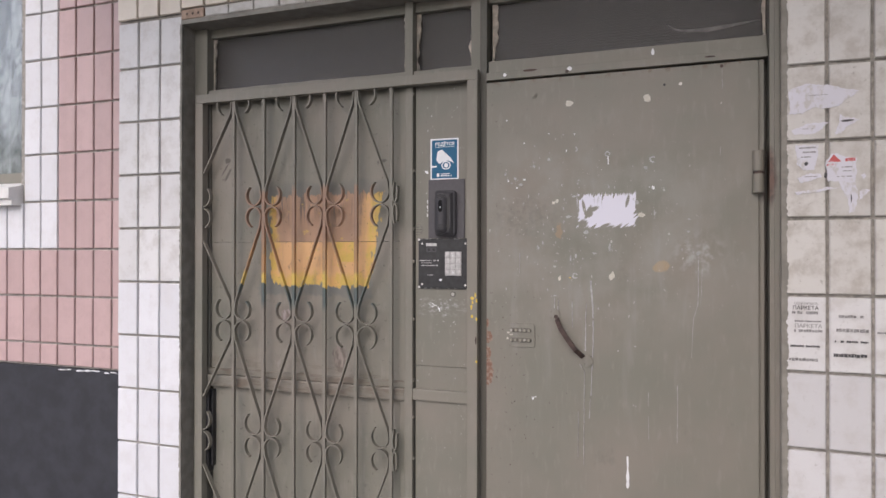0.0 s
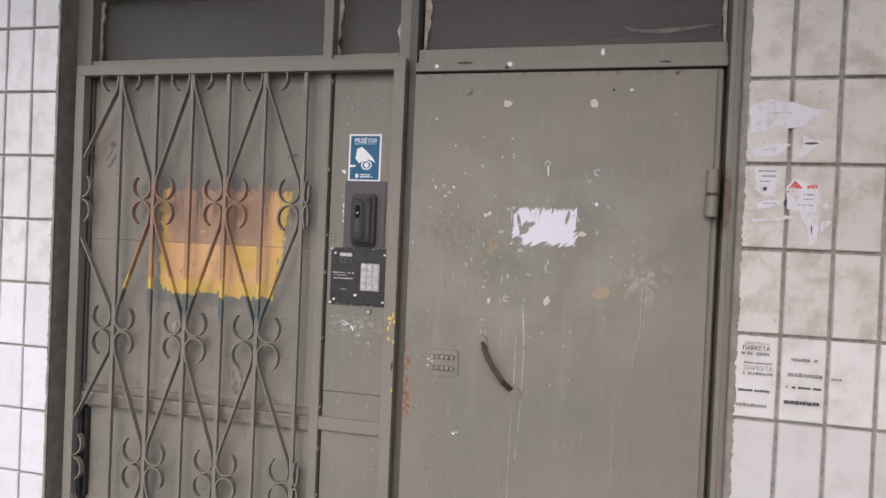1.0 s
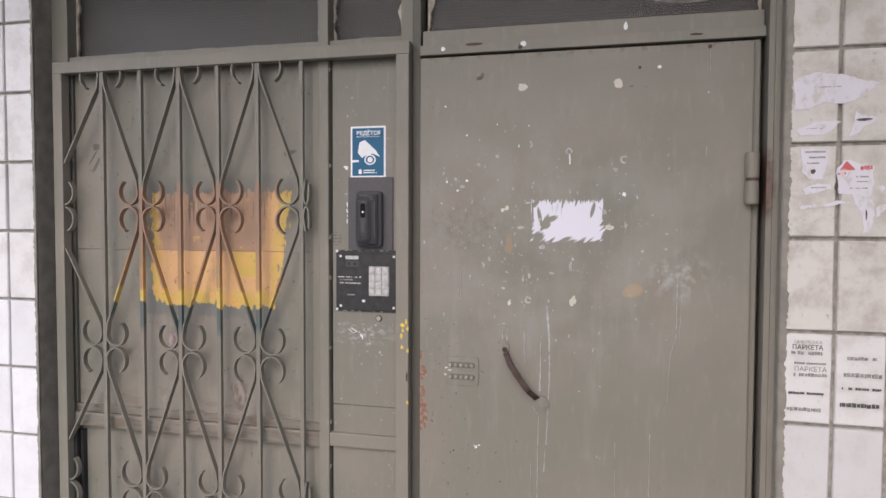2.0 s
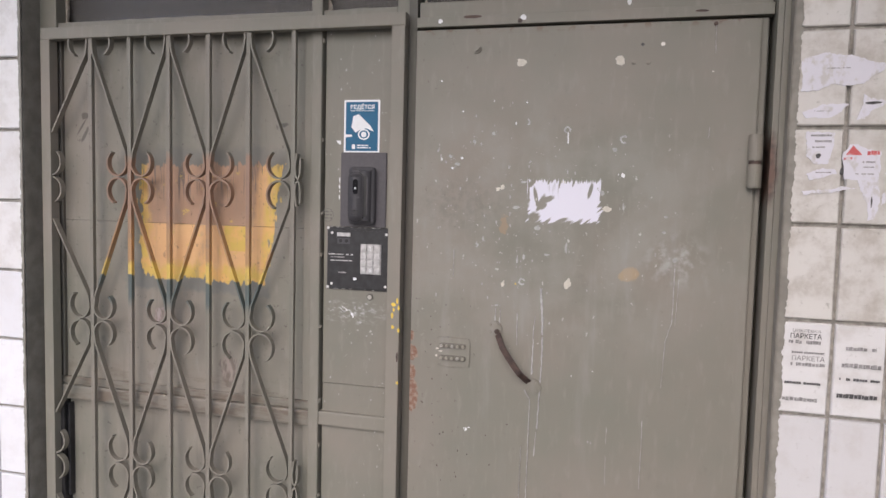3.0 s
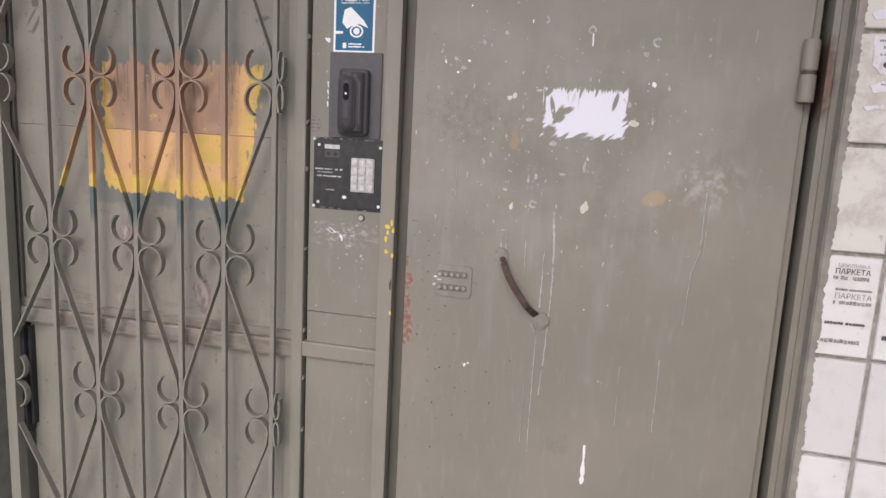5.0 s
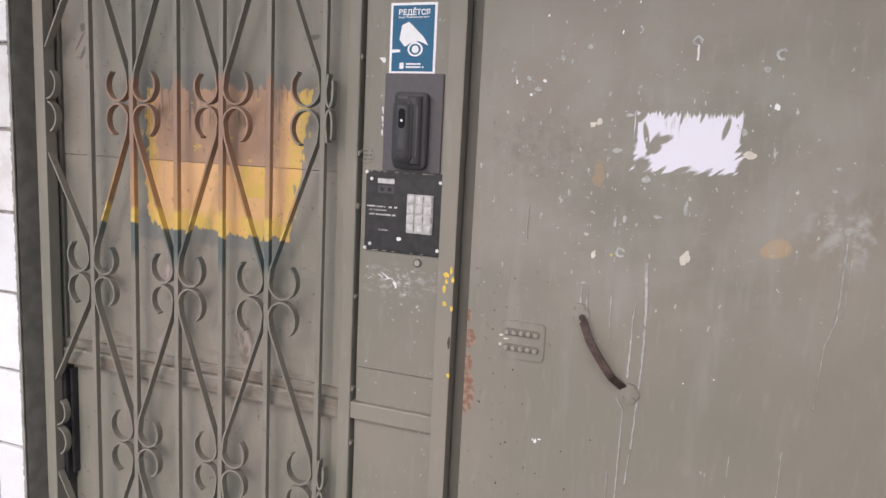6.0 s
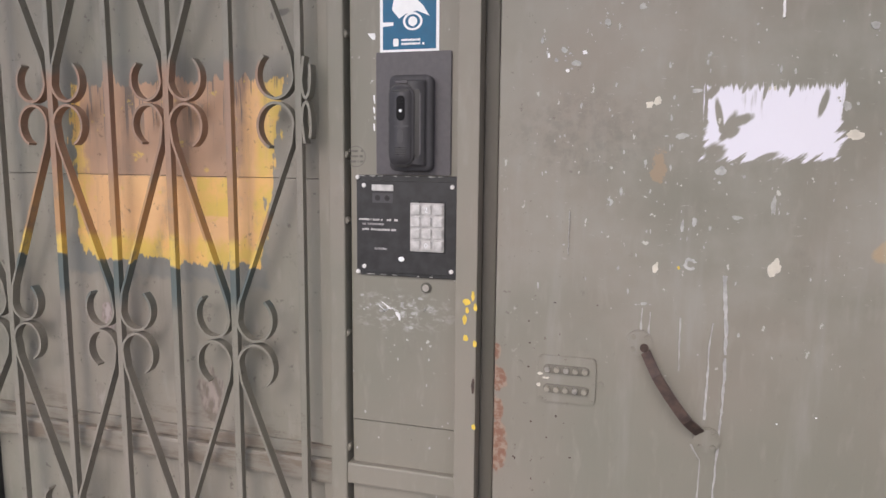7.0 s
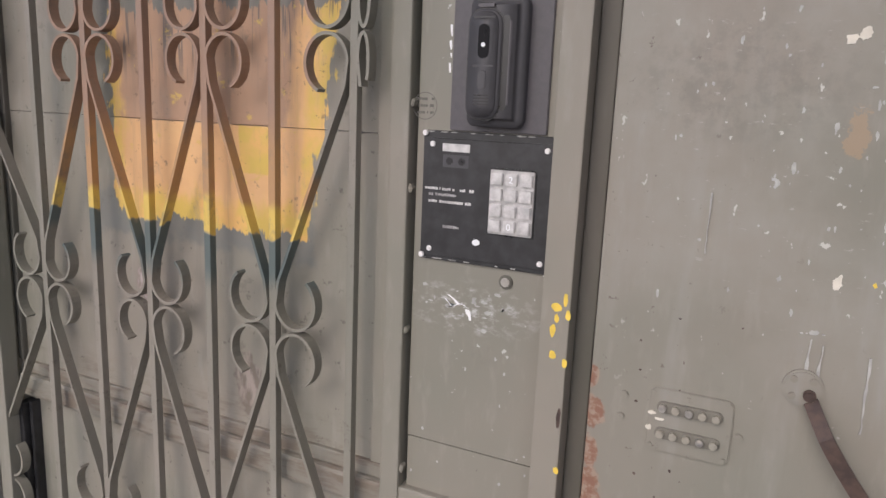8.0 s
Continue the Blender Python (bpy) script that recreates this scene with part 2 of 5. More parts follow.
    for x, z, rx, rz, turn in ((-1.70, 1.775, 0.005, 0.028, -30), (-1.71, 1.80, 0.03, 0.003, 55), (-1.70, 1.83, 0.012, 0.01, 0), (-1.06, 1.80, 0.02, 0.006, 10)):
        c = g.mix(g.math("MULTIPLY", g.blob(x, z, rx, rz, 0.5, g.noise(60), 1.3, turn), 0.75), c, (0.08, 0.07, 0.06))
    return g.done(c, g.math("ADD", 0.45, g.math("MULTIPLY", g.noise(18), 0.2)), g.math("ADD", h, g.math("MULTIPLY", outer, 0.15)), 0.25, 0.003)


def make_bar_paint():
    """Grille bars: olive enamel, over-brushed where the square was painted through them."""
    g = Graph("grille_enamel")
    c, h = enamel(g, 0.96)
    c = g.mix(g.math("MULTIPLY", g.step(g.noise(70, detail=6, rough=0.75, shift=19), 0.58, 0.66), 0.55), c, (0.105, 0.085, 0.065))
    rag = g.noise(22, detail=2)
    zz = g.math("ADD", g.z, g.math("MULTIPLY", g.math("SUBTRACT", rag, 0.5), 0.05))
    across = g.math("MULTIPLY", g.step(g.x, -1.625, -1.615), g.math("SUBTRACT", 1.0, g.step(g.x, -1.072, -1.062)))
    span = g.math("MULTIPLY", g.step(zz, 1.366, 1.37), g.math("SUBTRACT", 1.0, g.step(zz, 1.70, 1.725)))
    col = g.mix(g.step(zz, 1.40, 1.425), YELLOW, g.mix(g.step(zz, 1.47, 1.56), (0.39, 0.23, 0.11), (0.29, 0.185, 0.13)))
    worn = g.step(g.noise(32, (1, 1, 0.6), 6, 0.7, 16.0), 0.5, 0.66)
    col = g.mix(g.math("MULTIPLY", worn, 0.55), col, (0.20, 0.165, 0.13))
    teal = g.math("MULTIPLY", g.step(zz, 1.27, 1.32), g.math("SUBTRACT", 1.0, g.step(zz, 1.364, 1.368)))
    c = g.mix(g.math("MULTIPLY", g.math("MULTIPLY", across, teal), 0.85), c, TEAL)
    c = g.mix(g.math("MULTIPLY", across, span), c, col)
    return g.done(c, 0.5, h, 0.3, 0.002)


def make_tile(name, base, stain, amount, rough=0.22):
    """Glazed facing tile with its own tone, blotchy dirt and a slightly wavy glaze."""
    g = Graph(name)
    r = g.random()
    c = g.mix(r, tuple(v * 0.93 for v in base), tuple(min(0.86, v * 1.05) for v in base))
    c = g.mix(g.math("MULTIPLY", g.step(g.noise(16, detail=6, rough=0.65), 0.42, 0.72), amount), c, stain)
    c = g.mix(g.math("MULTIPLY", g.step(g.noise(70, detail=5, rough=0.7, shift=4), 0.6, 0.75), amount * 0.8), c, tuple(v * 0.7 for v in stain))
    return g.done(c, g.math("ADD", rough, g.math("MULTIPLY", g.noise(30), 0.35)), g.noise(12, detail=3), 0.2, 0.004)


def make_plain(name, base, rough=0.5, vary=0.12, scale=30.0, metal=0.0, strength=0.15):
    g = Graph(name)
    n = g.noise(scale, detail=5)
    c = g.mix(g.step(n, 0.3, 0.7), tuple(v * (1 - vary) for v in base), tuple(min(1, v * (1 + vary)) for v in base))
    c = g.mix(g.math("MULTIPLY", g.step(g.noise(scale * 0.2, shift=3), 0.5, 0.8), vary), c, tuple(v * 0.6 for v in base))
    return g.done(c, g.math("ADD", rough, g.math("MULTIPLY", g.math("SUBTRACT", n, 0.5), 0.2)), n, strength, 0.001, metal)


def make_worn(name, base, under, lo, hi):
    """A thin layer rubbed through to what lies under it."""
    g = Graph(name)
    rub = g.step(g.noise(45, (1, 1, 0.7), 6, 0.7, 12.0), lo, hi)
    c = g.mix(g.math("MULTIPLY", g.noise(14, detail=4), 0.35), base, tuple(v * 0.82 for v in base))
    return g.done(g.mix(rub, c, under), 0.8, g.noise(30, detail=5), 0.4, 0.001)


def make_rust(name):
    g = Graph(name)
    c = g.mix(g.step(g.noise(60, detail=6), 0.35, 0.65), (0.045, 0.030, 0.026), (0.088, 0.056, 0.044))
    return g.done(c, 0.6, g.noise(90, detail=5), 0.35, 0.001, 0.2)


def make_glass(name, tint, rough, ripple):
    g = Graph(name)
    g.bsdf.inputs["Transmission Weight"].default_value = 1.0
    wave = g.math("SINE", g.math("MULTIPLY", g.x, 700.0))
    grid = g.math("ADD", wave, g.math("SINE", g.math("MULTIPLY", g.z, 700.0)))
    return g.done(tint, rough, g.math("ADD", g.math("MULTIPLY", grid, 0.4 * ripple), g.noise(6, detail=3)), 0.4, 0.002)


def make_hinge_post():
    g = Graph("hinge_post_enamel")
    c, h = enamel(g, 0.95)
    rust = g.blob(0.152, 1.695, 0.016, 0.075, 0.9, g.noise(30, detail=5), 1.2)
    c = g.mix(g.math("MULTIPLY", rust, 0.85), c, g.mix(g.step(g.noise(60), 0.4, 0.6), (0.06, 0.032, 0.024), (0.13, 0.065, 0.045)))
    return g.done(c, 0.5, h, 0.25, 0.003)


def make_ledge():
    """Steel ledge with brown dirt and rust in the brush marks."""
    g = Graph("ledge_enamel")
    c, h = enamel(g, 0.95)
    dirt = g.step(g.noise(30, (0.3, 1, 1.6), 6, 0.7, 23.0), 0.45, 0.62)
    c = g.mix(g.math("MULTIPLY", dirt, 0.6), c, (0.13, 0.09, 0.062))
    return g.done(c, 0.55, h, 0.3, 0.003)


def make_side_panel():
    """The keypad's sheet: enamel with rubbed-in chalk below the keypad and pale specks."""
    g = Graph("side_panel_enamel")
    c, h = enamel(g, 1.0)
    chalk = g.math("MULTIPLY", g.blob(-0.845, 1.303, 0.075, 0.028, 1.3), g.step(g.noise(55, (1, 1, 1.6), 6, 0.7, 3.0), 0.48, 0.72))
    c = g.mix(g.math("MULTIPLY", chalk, 0.75), c, (0.62, 0.62, 0.62))
    pale = g.step(g.noise(75, detail=3, rough=0.6, shift=8), 0.71, 0.735)
    c = g.mix(g.math("MULTIPLY", pale, 0.8), c, (0.5, 0.5, 0.47))
    dark = g.step(g.noise(60, detail=5, rough=0.7, shift=15), 0.69, 0.72)
    c = g.mix(g.math("MULTIPLY", dark, 0.75), c, (0.09, 0.075, 0.06))
    return g.done(c, g.math("ADD", 0.4, g.math("MULTIPLY", g.noise(18), 0.25)), h, 0.22, 0.003)


M_POST, M_SIDE, M_LEDGE = make_hinge_post(), make_side_panel(), make_ledge()
M_LEAF, M_PANEL, M_BAR = make_leaf_paint(), make_panel_paint(), make_bar_paint()
M_FRAME, M_FRAME_DARK = make_enamel("frame_enamel", 1.03), make_enamel("shaded_dark_enamel", 0.5)
# Shading round the lock buttons and their highlights are put into these tones.
M_STRIP_SHADED, M_BUTTON_LIT = make_enamel("shaded_strip_enamel", 0.72), make_enamel("lit_button_enamel", 1.35)
M_TILE_OLD = make_tile("old_tile_glaze", (0.62, 0.60, 0.57), (0.40, 0.365, 0.32), 0.8)
M_TILE_PALE = make_tile("pale_dusty_tile", (0.73, 0.72, 0.72), (0.50, 0.47, 0.44), 0.55)
M_TILE_WHITE = make_tile("whitewashed_tile", (0.75, 0.75, 0.78), (0.62, 0.60, 0.60), 0.4, 0.45)
# Dustier whitewash, also darkened for the weaker light on the right pier.
M_TILE_DIM_DUSTY = make_tile("dim_dusty_whitewashed_tile", (0.64, 0.63, 0.64), (0.50, 0.47, 0.45), 0.5, 0.45)
M_TILE_CREAM = make_tile("cream_tile", (0.80, 0.72, 0.62), (0.62, 0.52, 0.42), 0.3)
M_TILE_PINK = make_tile("pink_tile", (0.55, 0.395, 0.385), (0.44, 0.31, 0.295), 0.4)
M_MORTAR = make_plain("mortar", (0.33, 0.31, 0.28), 0.9, 0.3, 60, strength=0.6)
M_PLASTER = make_plain("painted_plaster", (0.245, 0.23, 0.20), 0.6, 0.18, 24, strength=0.7)
M_DADO = make_plain("dark_dado_paint", (0.034, 0.035, 0.043), 0.6, 0.25, 12, strength=0.4)
M_LIMEWASH = make_plain("limewash", (0.52, 0.51, 0.49), 0.85, 0.1, 6, strength=0.4)
M_LANDING = make_plain("worn_concrete", (0.21, 0.205, 0.195), 0.9, 0.25, 9, strength=0.5)
M_CONCRETE = make_plain("concrete", (0.36, 0.35, 0.33), 0.9, 0.2, 9, strength=0.5)
M_ASPHALT = make_plain("asphalt", (0.06, 0.058, 0.055), 0.9, 0.3, 40, strength=0.6)
M_PLASTIC = make_plain("dark_grey_plastic", (0.056, 0.054, 0.059), 0.55, 0.08, 80)
M_PLASTIC_DEEP = make_plain("black_plastic", (0.014, 0.014, 0.016), 0.3, 0.1, 80)
M_PLATE = make_plain("grey_powder_coat", (0.078, 0.072, 0.08), 0.5, 0.08, 120)
M_BLACK = make_plain("black_enamel", (0.022, 0.022, 0.024), 0.45, 0.35, 45, strength=0.3)
M_KEY = make_plain("worn_metal_key", (0.5, 0.49, 0.485), 0.45, 0.2, 90, 0.2)
M_BLOCK = make_plain("key_block_metal", (0.42, 0.41, 0.405), 0.45, 0.2, 90, 0.4)
M_STEEL = make_plain("dull_steel", (0.42, 0.40, 0.37), 0.4, 0.2, 90, 0.8)
M_ZINC = make_plain("bright_zinc_screw", (0.70, 0.69, 0.68), 0.4, 0.15, 120)
M_PUTTY = make_plain("old_putty", (0.50, 0.44, 0.37), 0.9, 0.25, 40, strength=0.8)
M_WHITE = make_plain("white_paint", (0.78, 0.78, 0.79), 0.6, 0.06, 50)
M_GREY_RUN = make_plain("greyish_white_run", (0.365, 0.36, 0.345), 0.6, 0.2, 70)
M_PALE_RUN = make_plain("pale_run", (0.385, 0.38, 0.375), 0.6, 0.25, 70)
M_SMEAR = make_plain("thin_dried_smear", (0.19, 0.175, 0.16), 0.7, 0.3, 40)
M_CREAM = make_plain("cream_paint", (0.60, 0.565, 0.49), 0.6, 0.12, 60)
M_YELLOW = make_plain("yellow_paint", (0.70, 0.50, 0.07), 0.55, 0.12, 60)
M_PAPER = make_worn("torn_paper", (0.70, 0.69, 0.75), (0.56, 0.54, 0.53), 0.5, 0.66)
M_INK = make_plain("stencil_ink", (0.09, 0.088, 0.09), 0.8, 0.4, 160)
M_INK_PALE = make_plain("worn_stencil_ink", (0.30, 0.29, 0.29), 0.8, 0.4, 160)
M_RED = make_worn("red_ink", (0.58, 0.13, 0.13), (0.66, 0.58, 0.60), 0.46, 0.6)
M_BLUE = make_plain("blue_print", (0.004, 0.105, 0.215), 0.55, 0.05, 60)
M_STICKER = make_plain("white_sticker", (0.80, 0.82, 0.84), 0.35, 0.03, 60)
M_RUST = make_rust("rusty_steel")
M_GLASS = make_glass("patterned_glass", (0.30, 0.265, 0.24), 0.25, 1.0)
M_WINDOW = make_glass("window_glass", (0.8, 0.85, 0.85), 0.02, 0.0)
M_LENS = make_plain("lens_black", (0.008, 0.008, 0.01), 0.35, 0.02, 50)
M_LENS.node_tree.nodes["Principled BSDF"].inputs["Specular IOR Level"].default_value = 0.1
M_SILL = make_plain("white_sheet_metal", (0.74, 0.73, 0.71), 0.45, 0.08, 14)


# ---- building helpers ----
def box(bm, x0, x1, y0, y1, z0, z1, bevel=0.0):
    made = bmesh.ops.create_cube(bm, size=1.0, matrix=Matrix.Translation(((x0 + x1) / 2, (y0 + y1) / 2, (z0 + z1) / 2)) @ Matrix.Diagonal((x1 - x0, y1 - y0, z1 - z0, 1)))
    if bevel:
        edges = list({e for v in made["verts"] for e in v.link_edges})
        bmesh.ops.bevel(bm, geom=edges, offset=bevel, segments=2, affect="EDGES", profile=0.6)
    return bm


def boxed(*args, **kw):
    return box(bmesh.new(), *args, **kw)


def disc(x, z, y0, y1, r, n=24, bevel=0.0):
    """A round stud that stands out of the wall from y1 to y0."""
    bm = bmesh.new()
    bmesh.ops.create_cone(bm, cap_ends=True, segments=n, radius1=r, radius2=r, depth=y1 - y0, matrix=pose(x, (y0 + y1) / 2, z, 90))
    if bevel:
        rim = [e for e in bm.edges if all(abs(v.co.y - y0) < 1e-6 for v in e.verts)]
        bmesh.ops.bevel(bm, geom=rim, offset=bevel, segments=2, affect="EDGES")
    return bm


def outline(points, y, thick):
    """A flat piece of any outline, its face at y - thick and its back on the wall at y."""
    bm = bmesh.new()
    front = [bm.verts.new((x, y - thick, z)) for x, z in points]
    back = [bm.verts.new((x, y, z)) for x, z in points]
    n = len(points)
    face = bm.faces.new(front)
    face.normal_update()
    for i in range(n):
        bm.faces.new((front[i], back[i], back[(i + 1) % n], front[(i + 1) % n]))
    bmesh.ops.triangulate(bm, faces=[face])
    bmesh.ops.recalc_face_normals(bm, faces=bm.faces)
    return bm


def rounded(x0, x1, z0, z1, r, n=6):
    pts = []
    for cx, cz, a in ((x1 - r, z1 - r, 0), (x0 + r, z1 - r, 90), (x0 + r, z0 + r, 180), (x1 - r, z0 + r, 270)):
        pts += [(cx + r * math.cos(radians(a + 90 * i / n)), cz + r * math.sin(radians(a + 90 * i / n))) for i in range(n + 1)]
    return pts


def slab(points, y0, y1, bevel=0.0):
    """An outline drawn out from y1 to y0, its front rim rounded."""
    bm = outline(points, y1, y1 - y0)
    if bevel:
        rim = [e for e in bm.edges if e.is_boundary is False and all(abs(v.co.y - y0) < 1e-6 for v in e.verts) and any(abs(f.normal.y) < 0.5 for f in e.link_faces)]
        bmesh.ops.bevel(bm, geom=rim, offset=bevel, segments=3, affect="EDGES")
    return bm


def ragged_spot(x, z, w, h, seed, n=14, jag=0.3):
    """A blot with a few lobes and a fine ragged rim."""
    rnd = random.Random(seed)
    n = max(n, 12)
    lobes = [(k, rnd.uniform(0.3, 1.0) / k, rnd.uniform(0, 6.3)) for k in (2, 3, 4)]
    pts = []
    for i in range(n):
        a = 2 * math.pi * i / n
        k = 1 - jag * 0.5 * rnd.random() + jag * 0.55 * sum(q * math.sin(m * a + p) for m, q, p in lobes)
        pts.append((x + w / 2 * math.cos(a) * k, z + h / 2 * math.sin(a) * k))
    return pts


def splash(x, z, w, h, seed, y, thick, drops=True):
    """A blot of paint with small drops thrown off it, as one mesh."""
    rnd = random.Random(seed)
    bm = outline(ragged_spot(x, z, w * 0.9, h * 0.9, seed, 20, 0.55), y, thick)
    if drops and max(w, h) > 0.009:
        for k in range(rnd.randint(1, 4)):
            a, far, size = rnd.uniform(0, 6.3), rnd.uniform(0.6, 1.1), rnd.uniform(0.12, 0.3)
            drop = outline(ragged_spot(x + w * far * math.cos(a), z + h * far * math.sin(a), w * size, h * size, seed + k, 8, 0.5), y, thick + 0.00003 * (k + 1))
            me = bpy.data.meshes.new("drop")
            drop.to_mesh(me)
            drop.free()
            bm.from_mesh(me)
            bpy.data.meshes.remove(me)
    return bm


def run(points, w0, w1, seed, y=0.0, thick=0.0007):
    """A run of paint along a line of (x, z), its width changing on the way."""
    rnd = random.Random(seed)
    path = []
    for (xa, za), (xb, zb) in zip(points, points[1:]):
        n = max(2, int(abs(zb - za) / 0.008))
        path += [(xa + (xb - xa) * i / n, za + (zb - za) * i / n) for i in range(n)]
    path.append(points[-1])
    left, right = [], []
    for i, (x, z) in enumerate(path):
        w = (w0 + (w1 - w0) * i / len(path)) * (0.5 + rnd.random()) / 2
        x += rnd.uniform(-1, 1) * 0.0006
        left.append((x - w, z))
        right.append((x + w, z))
    return outline(left + right[::-1], y, thick)


def strip(path, thick, y0, y1):
    """A flat steel bar on edge, bent along a line of (x, z)."""
    bm = bmesh.new()
    rings = []
    n = len(path)
    for i, (x, z) in enumerate(path):
        (xa, za), (xb, zb) = path[max(0, i - 1)], path[min(n - 1, i + 1)]
        d = math.hypot(xb - xa, zb - za)
        nx, nz = -(zb - za) / d * thick / 2, (xb - xa) / d * thick / 2
        rings.append([bm.verts.new(p) for p in ((x + nx, y0, z + nz), (x + nx, y1, z + nz), (x - nx, y1, z - nz), (x - nx, y0, z - nz))])
    for a, b in zip(rings, rings[1:]):
        for k in range(4):
            bm.faces.new((a[k], a[(k + 1) % 4], b[(k + 1) % 4], b[k]))
    bm.faces.new(rings[0])
    bm.faces.new(rings[-1][::-1])
    bmesh.ops.recalc_face_normals(bm, faces=bm.faces)
    return bm


def mesh_of(bm, material, smooth=False):
    me = bpy.data.meshes.new("mesh")
    bm.to_mesh(me)
    bm.free()
    me.materials.append(material)
    if smooth:
        for p in me.polygons:
            p.use_smooth = True
    return me


def thing(name, label, category, base=(0, 0, 0), group="", kind=""):
    ob = new(name)
    ob.empty_display_size = 0.05
    ob.location = base
    return tagged(ob, label, category, group, kind)


def whole(name, bm, material, label, category, group="", kind=""):
    return tagged(new(name, mesh_of(bm, material)), label, category, group, kind)


def base_of(ob):
    place = Vector(ob.location)
    while ob.parent:
        ob = ob.parent
        place += Vector(ob.location)
    return place


def part(name, bm, material, parent, label="", smooth=False):
    ob = new(name, mesh_of(bm, material, smooth))
    ob.parent = parent
    ob.location = -base_of(parent)
    return tagged(ob, label, kind="stuff" if name in ("worn_line", "number_bar") else "")


def piece(name, me, parent, x, y, z):
    """One of many alike pieces, on a shared mesh."""
    ob = new(name, me)
    ob.parent = parent
    ob.location = Vector((x, y, z)) - base_of(parent)
    return ob


def lettering(text, x, z, y, height, material, name, parent, width=None, bold=0.0):
    """Raised flat letters, the line's left foot at x, z."""
    curve = bpy.data.curves.new("line", "FONT")
    curve.body, curve.size, curve.extrude, curve.offset = text, height * 1.38, 0.0002, bold
    ob = bpy.data.objects.new("line", curve)
    scene.collection.objects.link(ob)
    bpy.context.view_layer.update()
    me = bpy.data.meshes.new_from_object(ob.evaluated_get(bpy.context.evaluated_depsgraph_get()))
    bpy.data.objects.remove(ob)
    long = max(v.co.x for v in me.vertices)
    fit = width / long if width else 1.0
    me.transform(pose(x, y, z, 90) @ Matrix.Diagonal((fit, 1, 1, 1)))
    me.materials.clear()
    me.materials.append(material)
    made = new(name, me)
    made.parent = parent
    made.location = -base_of(parent)
    return made


def worn_bar(x0, x1, z0, z1, y, seed):
    """Unreadable writing: a row of short uneven dashes."""
    rnd = random.Random(seed)
    bm, x = bmesh.new(), x0
    while x < x1 - 0.001:
        w = min(rnd.uniform(0.5, 1.3) * (z1 - z0) * 0.8, x1 - x)
        if rnd.random() > 0.12:
            box(bm, x, x + w * 0.85, y - 0.0004, y, z0 + rnd.uniform(0, 0.15) * (z1 - z0), z1 - rnd.uniform(0, 0.2) * (z1 - z0))
        x += w
    return bm


# ---- setting: ground, walls ----
TILE_Y, LEFT_Y, COURSE, FIRST = -0.077, -0.046, 0.2048, 0.143
ground = whole("ground", boxed(-300, 300, -300, 60, -0.5, -0.15), M_ASPHALT, "grey asphalt yard in front of the entrance", "ground", kind="structure")
pavement = whole("pavement", boxed(-4.5, 3.5, -3.2, 0.6, -0.45, 0.0, bevel=0.01), M_LANDING, "worn concrete landing before the entrance door", "landing", kind="structure")
wall_right = whole("wall_east", boxed(0.196, 6.0, -0.066, 0.4, -0.2, 5.5), M_MORTAR, "facade pier faced with dirty off-white glazed tiles", "wall", kind="structure")
wall_left = whole("wall_west", boxed(-2.150, -1.846, -0.035, 0.4, -0.2, 5.5), M_MORTAR, "narrow pier faced with white glazed tiles", "wall", kind="structure")
wall_top = whole("wall_lintel", boxed(-1.846, 0.196, -0.044, 0.4, 2.35, 5.5), M_MORTAR, "lintel over the entrance faced with cream tiles", "wall", kind="structure")
bm = bmesh.new()
WALL_Y, RECESS = 0.09, 0.10
box(bm, -9.0, -2.150, RECESS, 0.45, 0.995, 1.66)
box(bm, -2.845, -2.150, RECESS, 0.45, 1.66, 5.5)
box(bm, -9.0, -4.4, RECESS, 0.45, 1.66, 5.5)
box(bm, -4.4, -2.845, RECESS, 0.45, 3.2, 5.5)
wall_back = whole("wall_recess", bm, M_MORTAR, "set-back wall faced with pink and white tiles", "wall", kind="structure")
dado = whole("wall_dado", boxed(-9.0, -2.150, 0.086, 0.45, -0.2, 0.993), M_DADO, "dark grey painted plinth of the set-back wall", "plinth", kind="structure")

rnd = random.Random(91)
for k in range(9):
    x = -2.17 - 0.05 * k - rnd.uniform(0, 0.04)
    part("whitewash_drip", outline(ragged_spot(x, 0.99 - rnd.uniform(0, 0.006), rnd.uniform(0.02, 0.06), rnd.uniform(0.004, 0.009), 800 + k, 16, 0.6), 0.086, 0.0012), M_WHITE, dado)

# Added slab and wall, unseen, that block sky light above and to the right.
whole("ceiling_blocker", boxed(-2.6, 1.2, -1.6, -0.09, 3.08, 3.24, bevel=0.01), M_CONCRETE, "unseen concrete slab added to dim light from above", "canopy", kind="structure")
whole("wall_blocker", boxed(0.8, 0.95, -1.9, -0.09, -0.1, 3.08), M_LIMEWASH, "unseen limewashed wall added to dim light from the right", "wall", kind="structure")

# Plain dark vestibule behind the door.
bm = bmesh.new()
box(bm, -2.0, 0.4, 2.4, 2.5, 0, 2.7)
box(bm, -2.1, -2.0, 0.4, 2.5, 0, 2.7)
box(bm, 0.4, 0.5, 0.4, 2.5, 0, 2.7)
box(bm, -2.1, 0.5, 0.4, 2.5, -0.1, 0)
vestibule = whole("wall_vestibule", bm, M_CONCRETE, "plain walls of the dim vestibule behind the door", "wall", kind="structure")
ceiling = whole("ceiling", boxed(-2.1, 0.5, 0.4, 2.5, 2.7, 2.8), M_CONCRETE, "plain ceiling of the dim vestibule", "ceiling", kind="structure")

